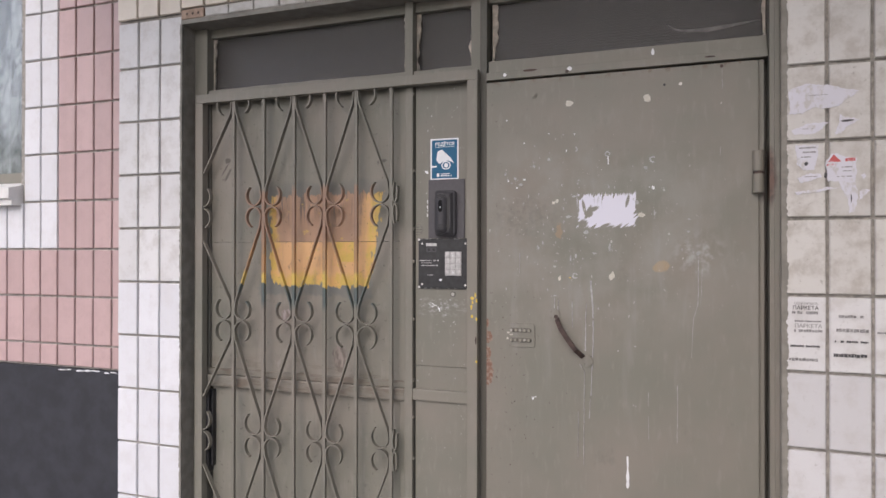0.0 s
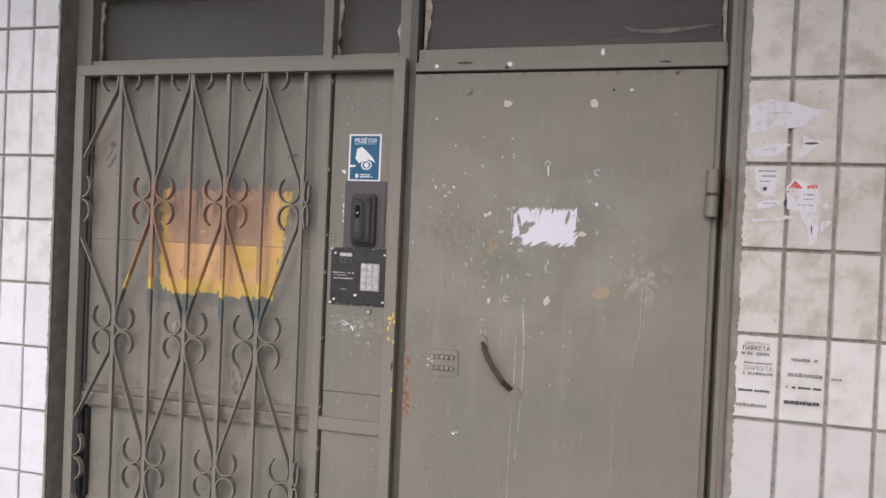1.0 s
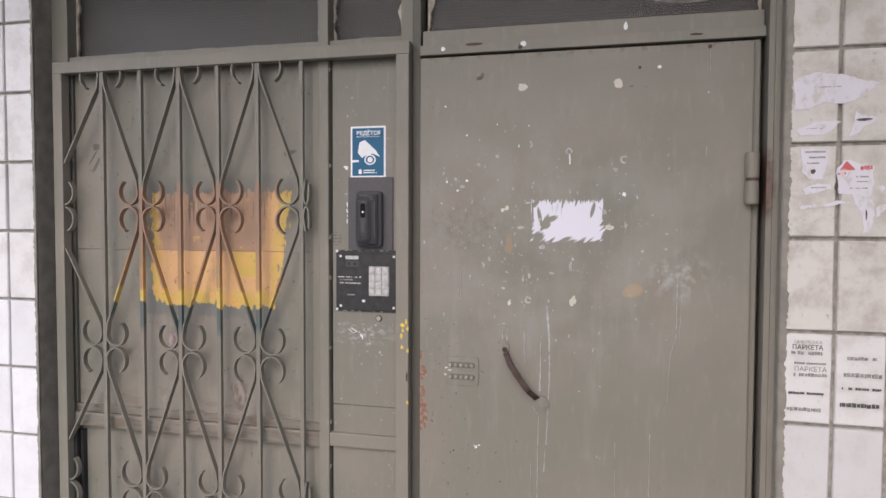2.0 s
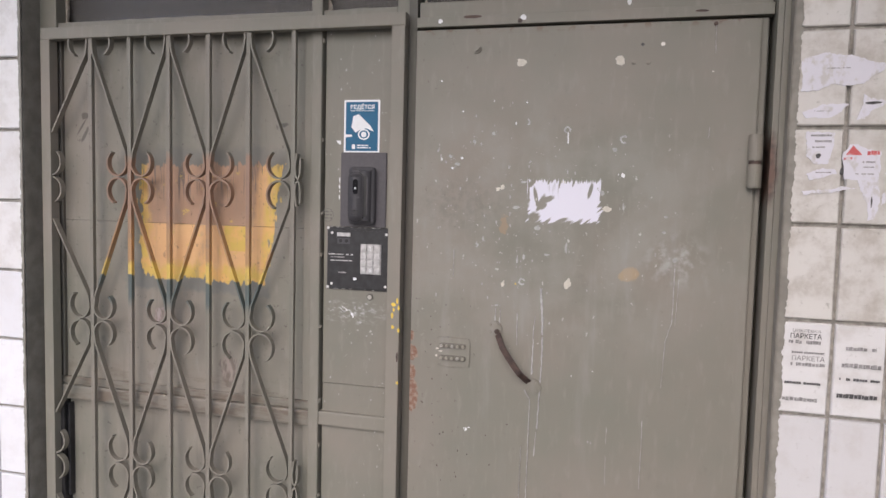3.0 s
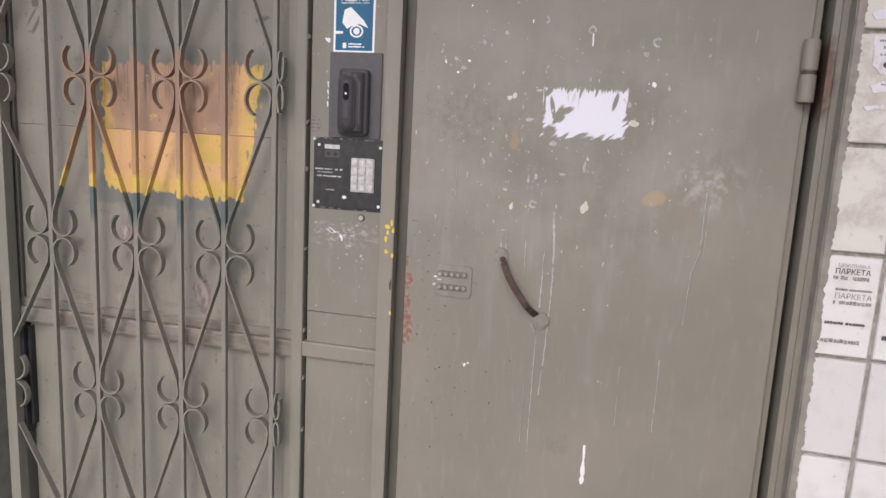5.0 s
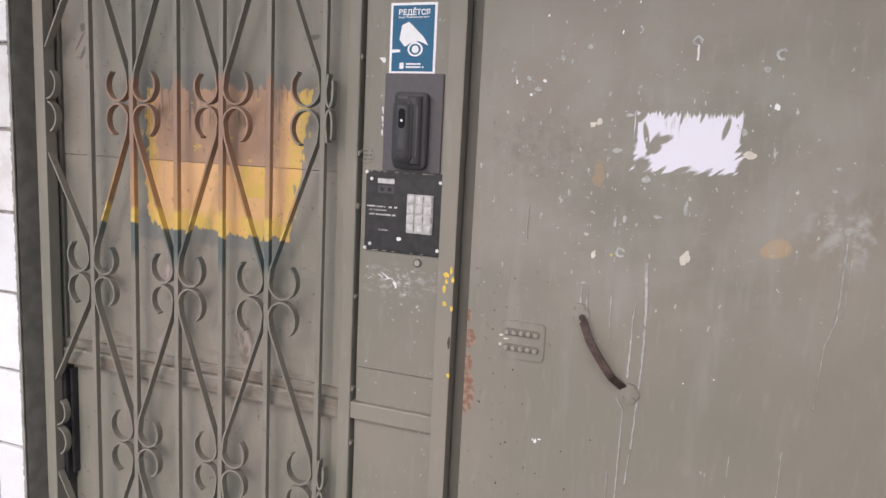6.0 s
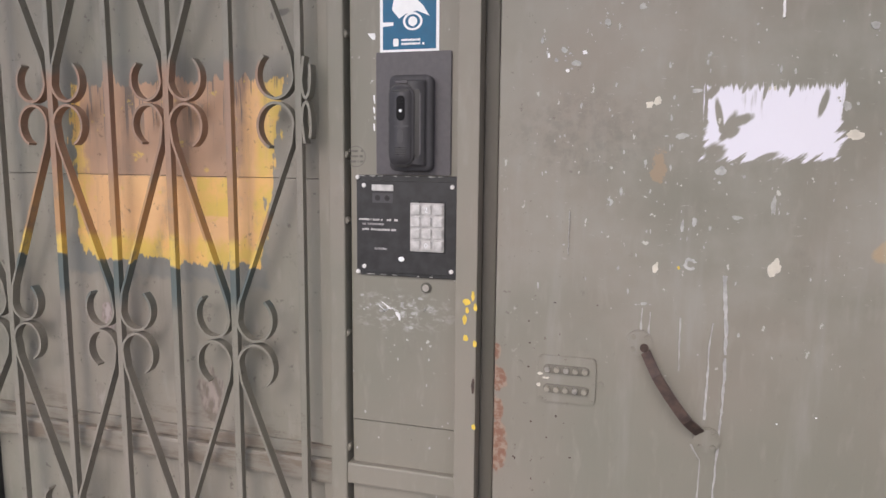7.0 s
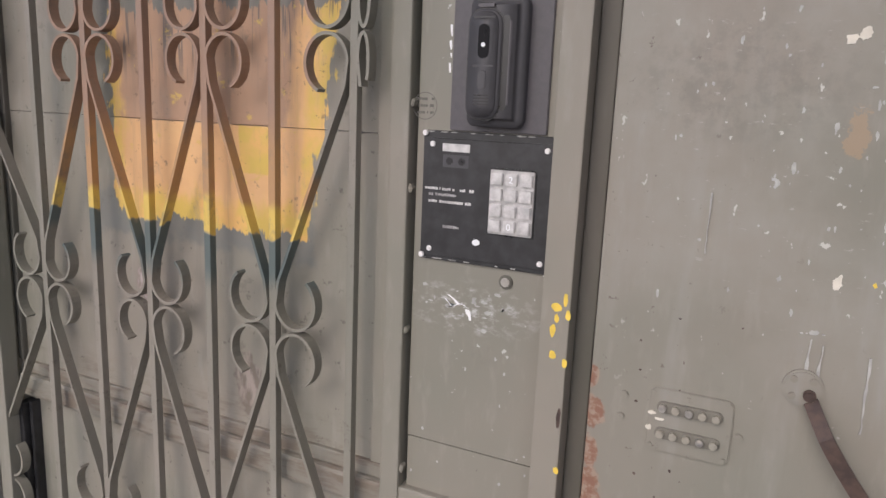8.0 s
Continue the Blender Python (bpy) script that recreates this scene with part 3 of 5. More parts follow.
# Painted reveal: side plaster, soffit and the ragged paint line over the tiles.
reveal = thing("trim_reveal", "olive-painted plaster reveal round the door opening", "reveal", (0.19, 0, 0), kind="structure")
part("reveal_side", boxed(-1.858, -1.843, -0.041, 0.42, 0.0, 2.352), M_PLASTER, reveal)
part("reveal_side", boxed(0.178, 0.2, -0.073, 0.42, 0.0, 2.352), M_PLASTER, reveal)
part("reveal_soffit", boxed(-1.843, 0.178, -0.05, 0.42, 2.335, 2.356), M_PLASTER, reveal)


def ragged_edge(x, y, side, seed, wide, z0=0.0, z1=2.34):
    rnd = random.Random(seed)
    inner, outer, z, lean = [], [], z0, 0.0
    while z < z1:
        lean = 0.8 * lean + rnd.uniform(-0.0011, 0.0011)
        inner.append((x, z))
        outer.append((x + side * (wide + lean + rnd.choice((-0.0022, -0.001, 0.0, 0.0006, 0.0014))), z))
        z += rnd.uniform(0.002, 0.008)
    return outline(inner + outer[::-1], y, 0.0026)


part("paint_edge", ragged_edge(0.18, TILE_Y, 1, 4, 0.0135), M_PLASTER, reveal, "ragged brushed paint edge")
part("paint_edge", ragged_edge(-1.843, LEFT_Y, -1, 9, 0.009), M_PLASTER, reveal, "ragged brushed paint edge")

# ---- door frame, fixed panels ----
frame_set = thing("door_frame", "olive-painted steel door frame with fixed side panels", "door frame", (-0.7, 0.03, 0), kind="structure")
part("post", boxed(0.1535, 0.179, -0.03, 0.06, 0.0, 2.335, bevel=0.002), M_POST, frame_set)
part("post", boxed(0.166, 0.179, -0.036, -0.029, 0.0, 2.335, bevel=0.001), M_POST, frame_set)
# Recess shade beside the leaf is in this post's darker colour.
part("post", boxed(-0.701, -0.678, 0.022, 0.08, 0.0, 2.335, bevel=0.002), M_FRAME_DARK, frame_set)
part("post", boxed(-0.735, -0.699, 0.03, 0.085, 2.0, 2.335, bevel=0.003), M_FRAME, frame_set)
part("post", boxed(-1.843, -1.785, 0.022, 0.085, 0.0, 2.335, bevel=0.003), M_FRAME, frame_set)
part("mullion", boxed(-0.969, -0.9385, 0.020, 0.06, 0.0, 2.335, bevel=0.004), M_FRAME, frame_set)
part("rail", boxed(-0.672, 0.152, -0.004, 0.07, 2.037, 2.062, bevel=0.002), M_FRAME, frame_set)
part("rail", boxed(-0.672, 0.152, 0.02, 0.08, 2.058, 2.105, bevel=0.003), M_FRAME, frame_set)
part("rail", boxed(-1.79, -0.735, 0.03, 0.085, 2.05, 2.1, bevel=0.003), M_FRAME, frame_set)
part("rail", boxed(-1.79, 0.152, 0.045, 0.085, 2.302, 2.337, bevel=0.003), M_FRAME, frame_set)
part("rail", boxed(-0.940, -0.725, 0.023, 0.05, 0.988, 1.027, bevel=0.004), M_FRAME, frame_set)
# Dark stops stand in for shade in the gaps, blackest beside the leaf.
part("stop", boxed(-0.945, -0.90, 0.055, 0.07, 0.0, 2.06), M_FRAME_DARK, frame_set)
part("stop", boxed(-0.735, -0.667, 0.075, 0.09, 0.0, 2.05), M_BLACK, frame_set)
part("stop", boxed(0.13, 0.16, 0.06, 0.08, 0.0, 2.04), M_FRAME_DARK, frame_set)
PANEL = 0.034
part("panel", boxed(-0.932, -0.70, PANEL, 0.05, 1.1055, 2.06), M_SIDE, frame_set)
part("panel", boxed(-0.932, -0.70, PANEL + 0.0012, 0.05, 0.99, 1.1035), M_SIDE, frame_set)
part("panel", boxed(-0.932, -0.70, PANEL, 0.05, 0.03, 0.99), M_SIDE, frame_set)
part("panel", boxed(-1.79, -0.966, 0.036, 0.056, 1.524, 2.06), M_PANEL, frame_set)
part("panel", boxed(-1.79, -0.966, 0.0366, 0.056, 1.03, 1.5228), M_PANEL, frame_set)
part("panel", boxed(-1.768, -0.966, 0.042, 0.056, 0.03, 1.0), M_PANEL, frame_set)
part("ledge", boxed(-1.79, -0.967, 0.030, 0.05, 1.026, 1.049, bevel=0.002), M_LEDGE, frame_set)
part("ledge", boxed(-1.79, -0.967, 0.020, 0.05, 0.981, 1.0255, bevel=0.007), M_LEDGE, frame_set)
# Darker fillet paints the shaded gap at the left frame bar.
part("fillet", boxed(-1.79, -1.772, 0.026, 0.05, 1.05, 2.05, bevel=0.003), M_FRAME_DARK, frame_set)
part("fillet", boxed(-0.99, -0.968, 0.029, 0.05, 1.05, 2.05, bevel=0.002), M_FRAME, frame_set)
part("fillet", boxed(-0.988, -0.968, 0.03, 0.05, 0.03, 0.98, bevel=0.002), M_FRAME, frame_set)
# Black strips stand in for the dark of an open gap beside the lower panel.
part("gap_strip", boxed(-1.787, -1.766, 0.012, 0.045, 0.66, 0.965, bevel=0.002), M_BLACK, frame_set, "black upright strip standing in for an open gap")
part("gap_strip", boxed(-1.764, -1.755, 0.024, 0.05, 0.68, 0.968, bevel=0.002), M_BLACK, frame_set)
for k, z in enumerate((2.02, 1.76, 1.565, 1.455, 1.26, 1.055, 0.93, 0.79)):
    part("weld", slab(ragged_spot(-0.9375, z, 0.009, 0.013, k, 12, 0.5), 0.024, 0.036, 0.0015), M_FRAME, frame_set)

# ---- door leaf ----
door = thing("door_1", "closed olive-painted steel door with flaking and splashed paint", "door", (0.14, 0.02, 0.03), kind="structure")
leaf = part("leaf", boxed(-0.673, 0.129, 0.0, 0.042, 0.03, 2.031, bevel=0.0035), M_LEAF, door)
part("lip", boxed(0.1285, 0.1435, 0.012, 0.04, 0.03, 2.034, bevel=0.002), M_POST, door)

bm = bmesh.new()
bmesh.ops.create_cone(bm, cap_ends=True, segments=16, radius1=0.0135, radius2=0.0135, depth=0.1, matrix=Matrix.Translation((0.126, -0.014, 1.71)))
hinge = part("hinge", bm, M_RUST, door, "welded barrel hinge with a rusty joint")
for z0, z1 in ((1.653, 1.707), (1.713, 1.772)):
    bm = bmesh.new()
    bmesh.ops.create_cone(bm, cap_ends=True, segments=20, radius1=0.0155, radius2=0.0155, depth=z1 - z0, matrix=Matrix.Translation((0.126, -0.014, (z0 + z1) / 2)))
    bmesh.ops.bevel(bm, geom=[e for e in bm.edges if abs(e.verts[0].co.z - e.verts[1].co.z) < 1e-6], offset=0.002, segments=2, affect="EDGES")
    part("knuckle", bm, M_FRAME, hinge)

# Handle: bent brown flat bar between two round painted plates.
ax, az, bx, bz = -0.444, 1.281, -0.362, 1.166
bm = bmesh.new()
rings = []
dx, dz = (bx - ax), (bz - az)
long = math.hypot(dx, dz)
ux, uz = dx / long, dz / long
for i in range(19):
    s = i / 18
    lift = -0.006 - 0.026 * min(1, math.sin(math.pi * s) * 1.5)
    cx, cz = ax + dx * s - 0.0025 * math.sin(math.pi * s), az + dz * s - 0.0025 * math.sin(math.pi * s)
    w, t = 0.0072, 0.0025
    rings.append([bm.verts.new(p) for p in ((cx - uz * w, lift - t, cz + ux * w), (cx + uz * w, lift - t, cz - ux * w), (cx + uz * w, lift + t, cz - ux * w), (cx - uz * w, lift + t, cz + ux * w))])
for a, b in zip(rings, rings[1:]):
    for k in range(4):
        bm.faces.new((a[k], a[(k + 1) % 4], b[(k + 1) % 4], b[k]))
bm.faces.new(rings[0])
bm.faces.new(rings[-1][::-1])
bmesh.ops.recalc_face_normals(bm, faces=bm.faces)
handle = part("handle", bm, M_RUST, door, "bent brown rusty flat-bar handle")
for x, z in ((-0.453, 1.293), (-0.352, 1.155)):
    part("handle_plate", disc(x, z, -0.006, 0.0, 0.0195, 20, 0.002), M_LEAF, handle, "round olive-painted plate")
    for k in range(4):
        a = radians(45 + 90 * k)
        part("rivet", disc(x + 0.013 * math.cos(a), z + 0.013 * math.sin(a), -0.0095, -0.004, 0.0038, 10, 0.001), M_FRAME, handle)
part("bolt", disc(-0.446, 1.287, -0.012, -0.004, 0.0062, 14, 0.002), M_RUST, handle)

# Push-button code lock, painted over.
lock = part("code_lock", slab(rounded(-0.603, -0.514, 1.187, 1.262, 0.008), -0.0035, 0.0, 0.001), M_LEAF, door, "painted-over push-button code lock plate")
for row, z in ((0, 1.241), (1, 1.210)):
    part("button_strip", slab(rounded(-0.594, -0.524, z - 0.0068, z + 0.0068, 0.0065), -0.0062, -0.003, 0.001), M_STRIP_SHADED, lock)
    for k in range(5):
        part("lock_button", disc(-0.5875 + 0.0142 * k, z, -0.0125, -0.006, 0.0043, 16, 0.0012), M_STEEL if (row, k) in ((0, 0), (1, 3), (0, 2)) else M_BUTTON_LIT, lock)
for x, z in ((-0.598, 1.256), (-0.519, 1.193), (-0.519, 1.256), (-0.598, 1.193)):
    part("screw", disc(x, z, -0.005, -0.003, 0.003, 10, 0.0006), M_FRAME, lock)
for x, z, r in ((-0.507, 1.222, 0.005), (-0.632, 1.245, 0.0048), (-0.634, 1.218, 0.0045)):
    part("rivet", disc(x, z, -0.003, 0.0, r, 12, 0.001), M_LEAF, door)
part("stud", disc(-0.518, 1.982, -0.009, 0.0, 0.012, 18, 0.004), M_LEAF, door, "round painted bolt head")
for x, z, m in ((-0.081, 1.979, M_STEEL), (-0.145, 1.94, M_FRAME), (-0.112, 1.939, M_FRAME), (0.031, 2.021, M_RUST)):
    part("screw", disc(x, z, -0.004, 0.0, 0.0048, 12, 0.001), m, door)
part("hole", disc(-0.126, 1.98, -0.0006, 0.0, 0.0038, 12), M_PLASTIC_DEEP, door)

# Paint runs and splashes on the leaf.
RUNS = (
    (((-0.341, 1.400), (-0.338, 1.36), (-0.335, 1.32), (-0.334, 1.285)), 0.007, 0.005, M_PALE_RUN),
    (((-0.334, 1.28), (-0.333, 1.25), (-0.334, 1.20)), 0.006, 0.003, M_PALE_RUN),
    (((-0.334, 1.20), (-0.336, 1.16), (-0.338, 1.10), (-0.340, 1.05)), 0.0035, 0.004, M_PALE_RUN),
    (((-0.342, 1.04), (-0.345, 0.98)), 0.002, 0.003, M_GREY_RUN),
    (((-0.352, 1.33), (-0.356, 1.30), (-0.356, 1.243), (-0.357, 1.185)), 0.002, 0.0045, M_PALE_RUN),
    (((-0.398, 1.335), (-0.396, 1.255)), 0.003, 0.002, M_GREY_RUN),
    (((-0.374, 1.145), (-0.360, 1.122), (-0.361, 1.0), (-0.362, 0.84)), 0.003, 0.0025, M_GREY_RUN),
    (((-0.562, 1.485), (-0.563, 1.42)), 0.0025, 0.0012, M_GREY_RUN),
    (((-0.452, 1.345), (-0.452, 1.31)), 0.003, 0.004, M_GREY_RUN),
    (((-0.440, 1.34), (-0.441, 1.306)), 0.002, 0.004, M_GREY_RUN),
    (((-0.032, 1.465), (-0.033, 1.34), (-0.046, 1.29), (-0.051, 1.18)), 0.003, 0.0012, M_GREY_RUN),
    (((-0.022, 1.44), (-0.026, 1.33)), 0.0015, 0.001, M_GREY_RUN),
    (((-0.090, 1.096), (-0.090, 1.03), (-0.091, 0.93)), 0.0025, 0.0016, M_GREY_RUN),
    (((-0.172, 1.07), (-0.172, 1.03)), 0.002, 0.0012, M_GREY_RUN),
    (((-0.172, 1.0), (-0.171, 0.93)), 0.0015, 0.0012, M_GREY_RUN),
    (((-0.378, 1.0), (-0.380, 0.86)), 0.0012, 0.0014, M_GREY_RUN),
    (((-0.232, 0.876), (-0.231, 0.83), (-0.232, 0.782)), 0.006, 0.009, M_WHITE),
    (((-0.289, 1.778), (-0.288, 1.752)), 0.002, 0.0028, M_WHITE),
    (((0.032, 2.02), (0.033, 1.955)), 0.0012, 0.0008, M_GREY_RUN),
    (((0.028, 1.79), (0.027, 1.765)), 0.0015, 0.001, M_GREY_RUN),
)
for i, (line, w0, w1, m) in enumerate(RUNS):
    part("paint_run", run(line, w0 * (1.0 if m is M_WHITE else 0.7), w1 * (1.0 if m is M_WHITE else 0.7), i, 0.0, 0.0022 + 0.00004 * i), m, door)
SPOTS = (
    (-0.407, 1.945, 0.026, 0.028, M_CREAM), (-0.175, 1.945, 0.028, 0.03, M_CREAM), (-0.277, 1.414, 0.020, 0.032, M_CREAM),
    (-0.436, 1.406, 0.011, 0.018, M_CREAM), (-0.520, 1.029, 0.007, 0.012, M_WHITE), (-0.512, 1.034, 0.008, 0.004, M_WHITE), (-0.158, 1.678, 0.012, 0.013, M_WHITE),
    (-0.060, 1.547, 0.012, 0.008, M_GREY_RUN), (-0.057, 1.583, 0.009, 0.008, M_GREY_RUN), 
    (-0.455, 1.640, 0.014, 0.012, M_CREAM), 
    
    (-0.404, 1.408, 0.005, 0.006, M_YELLOW), (-0.293, 1.66, 0.004, 0.008, M_CREAM), (-0.299, 1.66, 0.003, 0.007, M_CREAM),
    (-0.560, 1.70, 0.016, 0.012, M_GREY_RUN), (-0.572, 1.69, 0.008, 0.006, M_WHITE), (-0.548, 1.715, 0.008, 0.008, M_WHITE), (-0.60, 1.712, 0.005, 0.01, M_WHITE),
    (-0.470, 1.775, 0.012, 0.01, M_GREY_RUN), (-0.415, 1.80, 0.004, 0.009, M_WHITE), (-0.548, 1.83, 0.005, 0.006, M_WHITE), (-0.605, 1.905, 0.005, 0.006, M_WHITE),
    (-0.470, 1.855, 0.004, 0.004, M_WHITE), (-0.390, 1.85, 0.004, 0.005, M_WHITE), (0.030, 1.915, 0.006, 0.004, M_CREAM), (-0.215, 1.030, 0.004, 0.008, M_GREY_RUN),
    (-0.208, 1.028, 0.003, 0.007, M_GREY_RUN), (-0.033, 1.483, 0.016, 0.014, M_GREY_RUN), (-0.26, 1.19, 0.003, 0.003, M_WHITE), (-0.21, 1.205, 0.003, 0.003, M_WHITE),
    (-0.192, 1.598, 0.024, 0.018, M_CREAM), (-0.204, 1.636, 0.013, 0.016, M_GREY_RUN), (-0.154, 1.603, 0.006, 0.022, M_GREY_RUN), (-0.179, 1.738, 0.014, 0.012, M_GREY_RUN), (-0.444, 1.645, 0.014, 0.014, M_CREAM),
    (-0.409, 1.596, 0.024, 0.010, M_GREY_RUN), (-0.489, 1.516, 0.006, 0.016, M_GREY_RUN), (-0.502, 1.50, 0.006, 0.010, M_GREY_RUN), (-0.355, 1.548, 0.018, 0.016, M_PALE_RUN), (-0.284, 1.501, 0.008, 0.034, M_GREY_RUN),
    (-0.33, 1.483, 0.018, 0.007, M_GREY_RUN), (-0.402, 1.468, 0.006, 0.022, M_PALE_RUN), (-0.386, 1.475, 0.008, 0.018, M_PALE_RUN), (-0.517, 1.756, 0.012, 0.012, M_GREY_RUN), (-0.578, 1.719, 0.011, 0.010, M_PALE_RUN),
    (-0.61, 1.734, 0.005, 0.012, M_PALE_RUN), (-0.589, 1.705, 0.007, 0.007, M_PALE_RUN), (-0.392, 1.658, 0.018, 0.007, M_PALE_RUN), (-0.287, 1.685, 0.004, 0.011, M_PALE_RUN), (-0.450, 1.352, 0.012, 0.006, M_GREY_RUN),
    (-0.599, 1.232, 0.01, 0.006, M_CREAM), (-0.601, 1.214, 0.008, 0.008, M_CREAM), (-0.59, 1.226, 0.012, 0.004, M_CREAM),
)
for i, (x, z, w, h, m) in enumerate(SPOTS):
    y = -0.0036 if -0.604 < x < -0.5 and 1.19 < z < 1.26 else 0.0
    part("paint_spot", splash(x, z, w, h, i + 50, y, 0.0006 + 0.00002 * i, m is not M_CREAM), m, door)
for i, (x, z, r, a0, a1) in enumerate(((-0.291, 1.784, 0.0085, -30, 270), (-0.159, 1.762, 0.010, 40, 300), (-0.388, 1.803, 0.008, -80, 80), (-0.388, 1.414, 0.009, 20, 320), (-0.507, 1.499, 0.006, -60, 100))):
    arc = [radians(a0 + (a1 - a0) * k / 14) for k in range(15)]
    rr = [r * random.Random(i * 40 + k).uniform(0.85, 1.15) for k in range(15)]
    pts = [(x + q * math.cos(a), z + q * math.sin(a)) for a, q in zip(arc, rr)] + [(x + q * 0.55 * math.cos(a), z + q * 0.55 * math.sin(a)) for a, q in zip(arc[::-1], rr[::-1])]
    part("paint_ring", outline(pts, 0.0, 0.0019 + 0.00005 * i), M_PALE_RUN, door)
rnd = random.Random(12)
bm = bmesh.new()
for i in range(95):
    x, z, s = rnd.gauss(-0.40, 0.13), rnd.gauss(1.56, 0.12), rnd.uniform(0.0015, 0.0045)
    if -0.64 < x < 0.1 and not (-0.39 < x < -0.2 and 1.55 < z < 1.68):
        pts = ragged_spot(x, z, s, s * rnd.uniform(0.8, 3.2), i, 8, 0.7)
        bm.faces.new([bm.verts.new((px, -0.0005, pz)) for px, pz in pts])
scr = bmesh.new()
for i in range(34):
    x, z = -0.64 + abs(rnd.gauss(0, 0.09)), rnd.uniform(0.8, 1.35)
    scr.faces.new([scr.verts.new((px, -0.0004, pz)) for px, pz in ragged_spot(x, z, rnd.uniform(0.0012, 0.005), rnd.uniform(0.0012, 0.006), i, 8, 0.6)])
tagged(part("scratches", scr, M_RUST, door, "small dark scratches"), kind="stuff")
tagged(part("paint_specks", bm, M_GREY_RUN, door), kind="stuff")
for x, z, w, h, m in ((-0.611, 2.05, 0.012, 0.012, M_WHITE), (-0.405, 2.052, 0.016, 0.014, M_WHITE), (-0.413, 2.044, 0.012, 0.012, M_RUST), (-0.16, 2.085, 0.010, 0.022, M_WHITE), (-0.53, 2.058, 0.05, 0.008, M_RUST), (0.0, 2.05, 0.03, 0.006, M_RUST)):
    part("paint_spot", outline(ragged_spot(x, z, w, h, int(w * 9000)), -0.0045 if z < 2.06 else 0.0195, 0.0008), m, frame_set)

# ---- transom ----
transom = thing("transom_window", "dark patterned-glass transom panes set in old putty", "window", (-0.8, 0.07, 2.1))
PANES = ((-1.785, -0.98, 2.1, 2.318), (-0.944, -0.735, 2.1, 2.318), (-0.67, 0.15, 2.105, 2.318))
for i, (x0, x1, z0, z1) in enumerate(PANES):
    pane = part("pane", boxed(x0, x1, 0.068, 0.073, z0, z1), M_GLASS, transom)
    pane.visible_shadow = False
    rnd = random.Random(40 + i)
    for side in range(4):
        long = (x1 - x0) if side < 2 else (z1 - z0)
        n = int(long / 0.008)
        wob, w = [], 0.008
        for _ in range(n + 1):
            w = min(0.02, max(0.004, w + rnd.uniform(-1, 1) * (0.005 if side > 1 else 0.0012)))
            wob.append(w)
        pts = [(k * long / n, 0.0) for k in range(n + 1)] + [(k * long / n, wob[k]) for k in range(n, -1, -1)]
        place = {0: lambda u, v: (x0 + u, z0 + v), 1: lambda u, v: (x0 + u, z1 - v), 2: lambda u, v: (x0 + v, z0 + u), 3: lambda u, v: (x1 - v, z0 + u)}[side]
        part("putty", outline([place(u, v) for u, v in pts], 0.068, 0.008), M_PUTTY if side in (2, 3) else M_FRAME, transom, "crumbling putty bead")
upper = [(-0.124 + 0.0172 * k, 2.152 + 0.028 * math.exp(-k / 1.4) + 0.013 * (k / 15) ** 1.5) for k in range(16)]
lower = [(x, z - 0.003 - 0.009 * math.sin(math.pi * (k + 0.5) / 16) ** 2) for k, (x, z) in enumerate(upper)]
part("paint_smear", outline(upper + lower[::-1], 0.068, 0.0006), M_SMEAR, transom, "dried pale smear on the glass")

# ---- grille ----
grille = thing("security_grille", "olive wrought-steel grille of bars and scrolls over the side panel", "grille", (-1.26, 0.0, 0.1))
part("frame_bar", boxed(-1.809, -0.699, -0.013, 0.018, 2.043, 2.076, bevel=0.002), M_FRAME, grille)
part("frame_bar", boxed(-1.809, -0.699, -0.013, 0.018, 0.1, 0.132, bevel=0.002), M_FRAME, grille)
part("frame_bar", boxed(-1.809, -1.777, -0.013, 0.018, 0.132, 2.043, bevel=0.002), M_FRAME, grille)
part("frame_bar", boxed(-0.735, -0.700, -0.013, 0.018, 0.132, 2.043, bevel=0.002), M_FRAME, grille)
UPRIGHTS = (-1.646, -1.516, -1.389, -1.264, -1.141, -1.008)
for x in UPRIGHTS:
    part("upright_bar", boxed(x - 0.006, x + 0.006, -0.005, 0.008, 0.13, 2.045, bevel=0.0012), M_BAR, grille)
ROW0, PITCH = 2.069, 0.4165
EVEN, ODD = (-1.646, -1.389, -1.141), (-1.820, -1.516, -1.264, -1.008)


def curl(x, z, side, up, squeeze=1.0):
    """The open curl beside an upright, from the bar that runs in to the free end."""
    s = 1 if up else -1
    grown = random.Random(int(1000 * (x + 5) + 100 * z) + side).uniform(0.94, 1.07)
    w = 0.0325 * squeeze * grown
    pts = [(x + side * 0.0125, z + s * 0.07)]
    for k in range(19):
        a = radians(188 + (227 if up else 240) * k / 18)
        pts.append((x + side * (0.0075 + w + w * math.cos(a)), z + s * (0.003 + 0.0375 * grown + 0.037 * grown * math.sin(a))))
    return pts


def add_scroll(pts):
    """The bar, cut where it would run into the frame."""
    runs = [[]]
    for x, z in pts:
        if 0.128 < z < 2.048 and x > -1.780:
            runs[-1].append((x, z))
        elif runs[-1]:
            runs.append([])
    for line in runs:
        if len(line) > 2:
            part("scroll_bar", strip(line, 0.0045, -0.0085, 0.0085), M_BAR, grille)


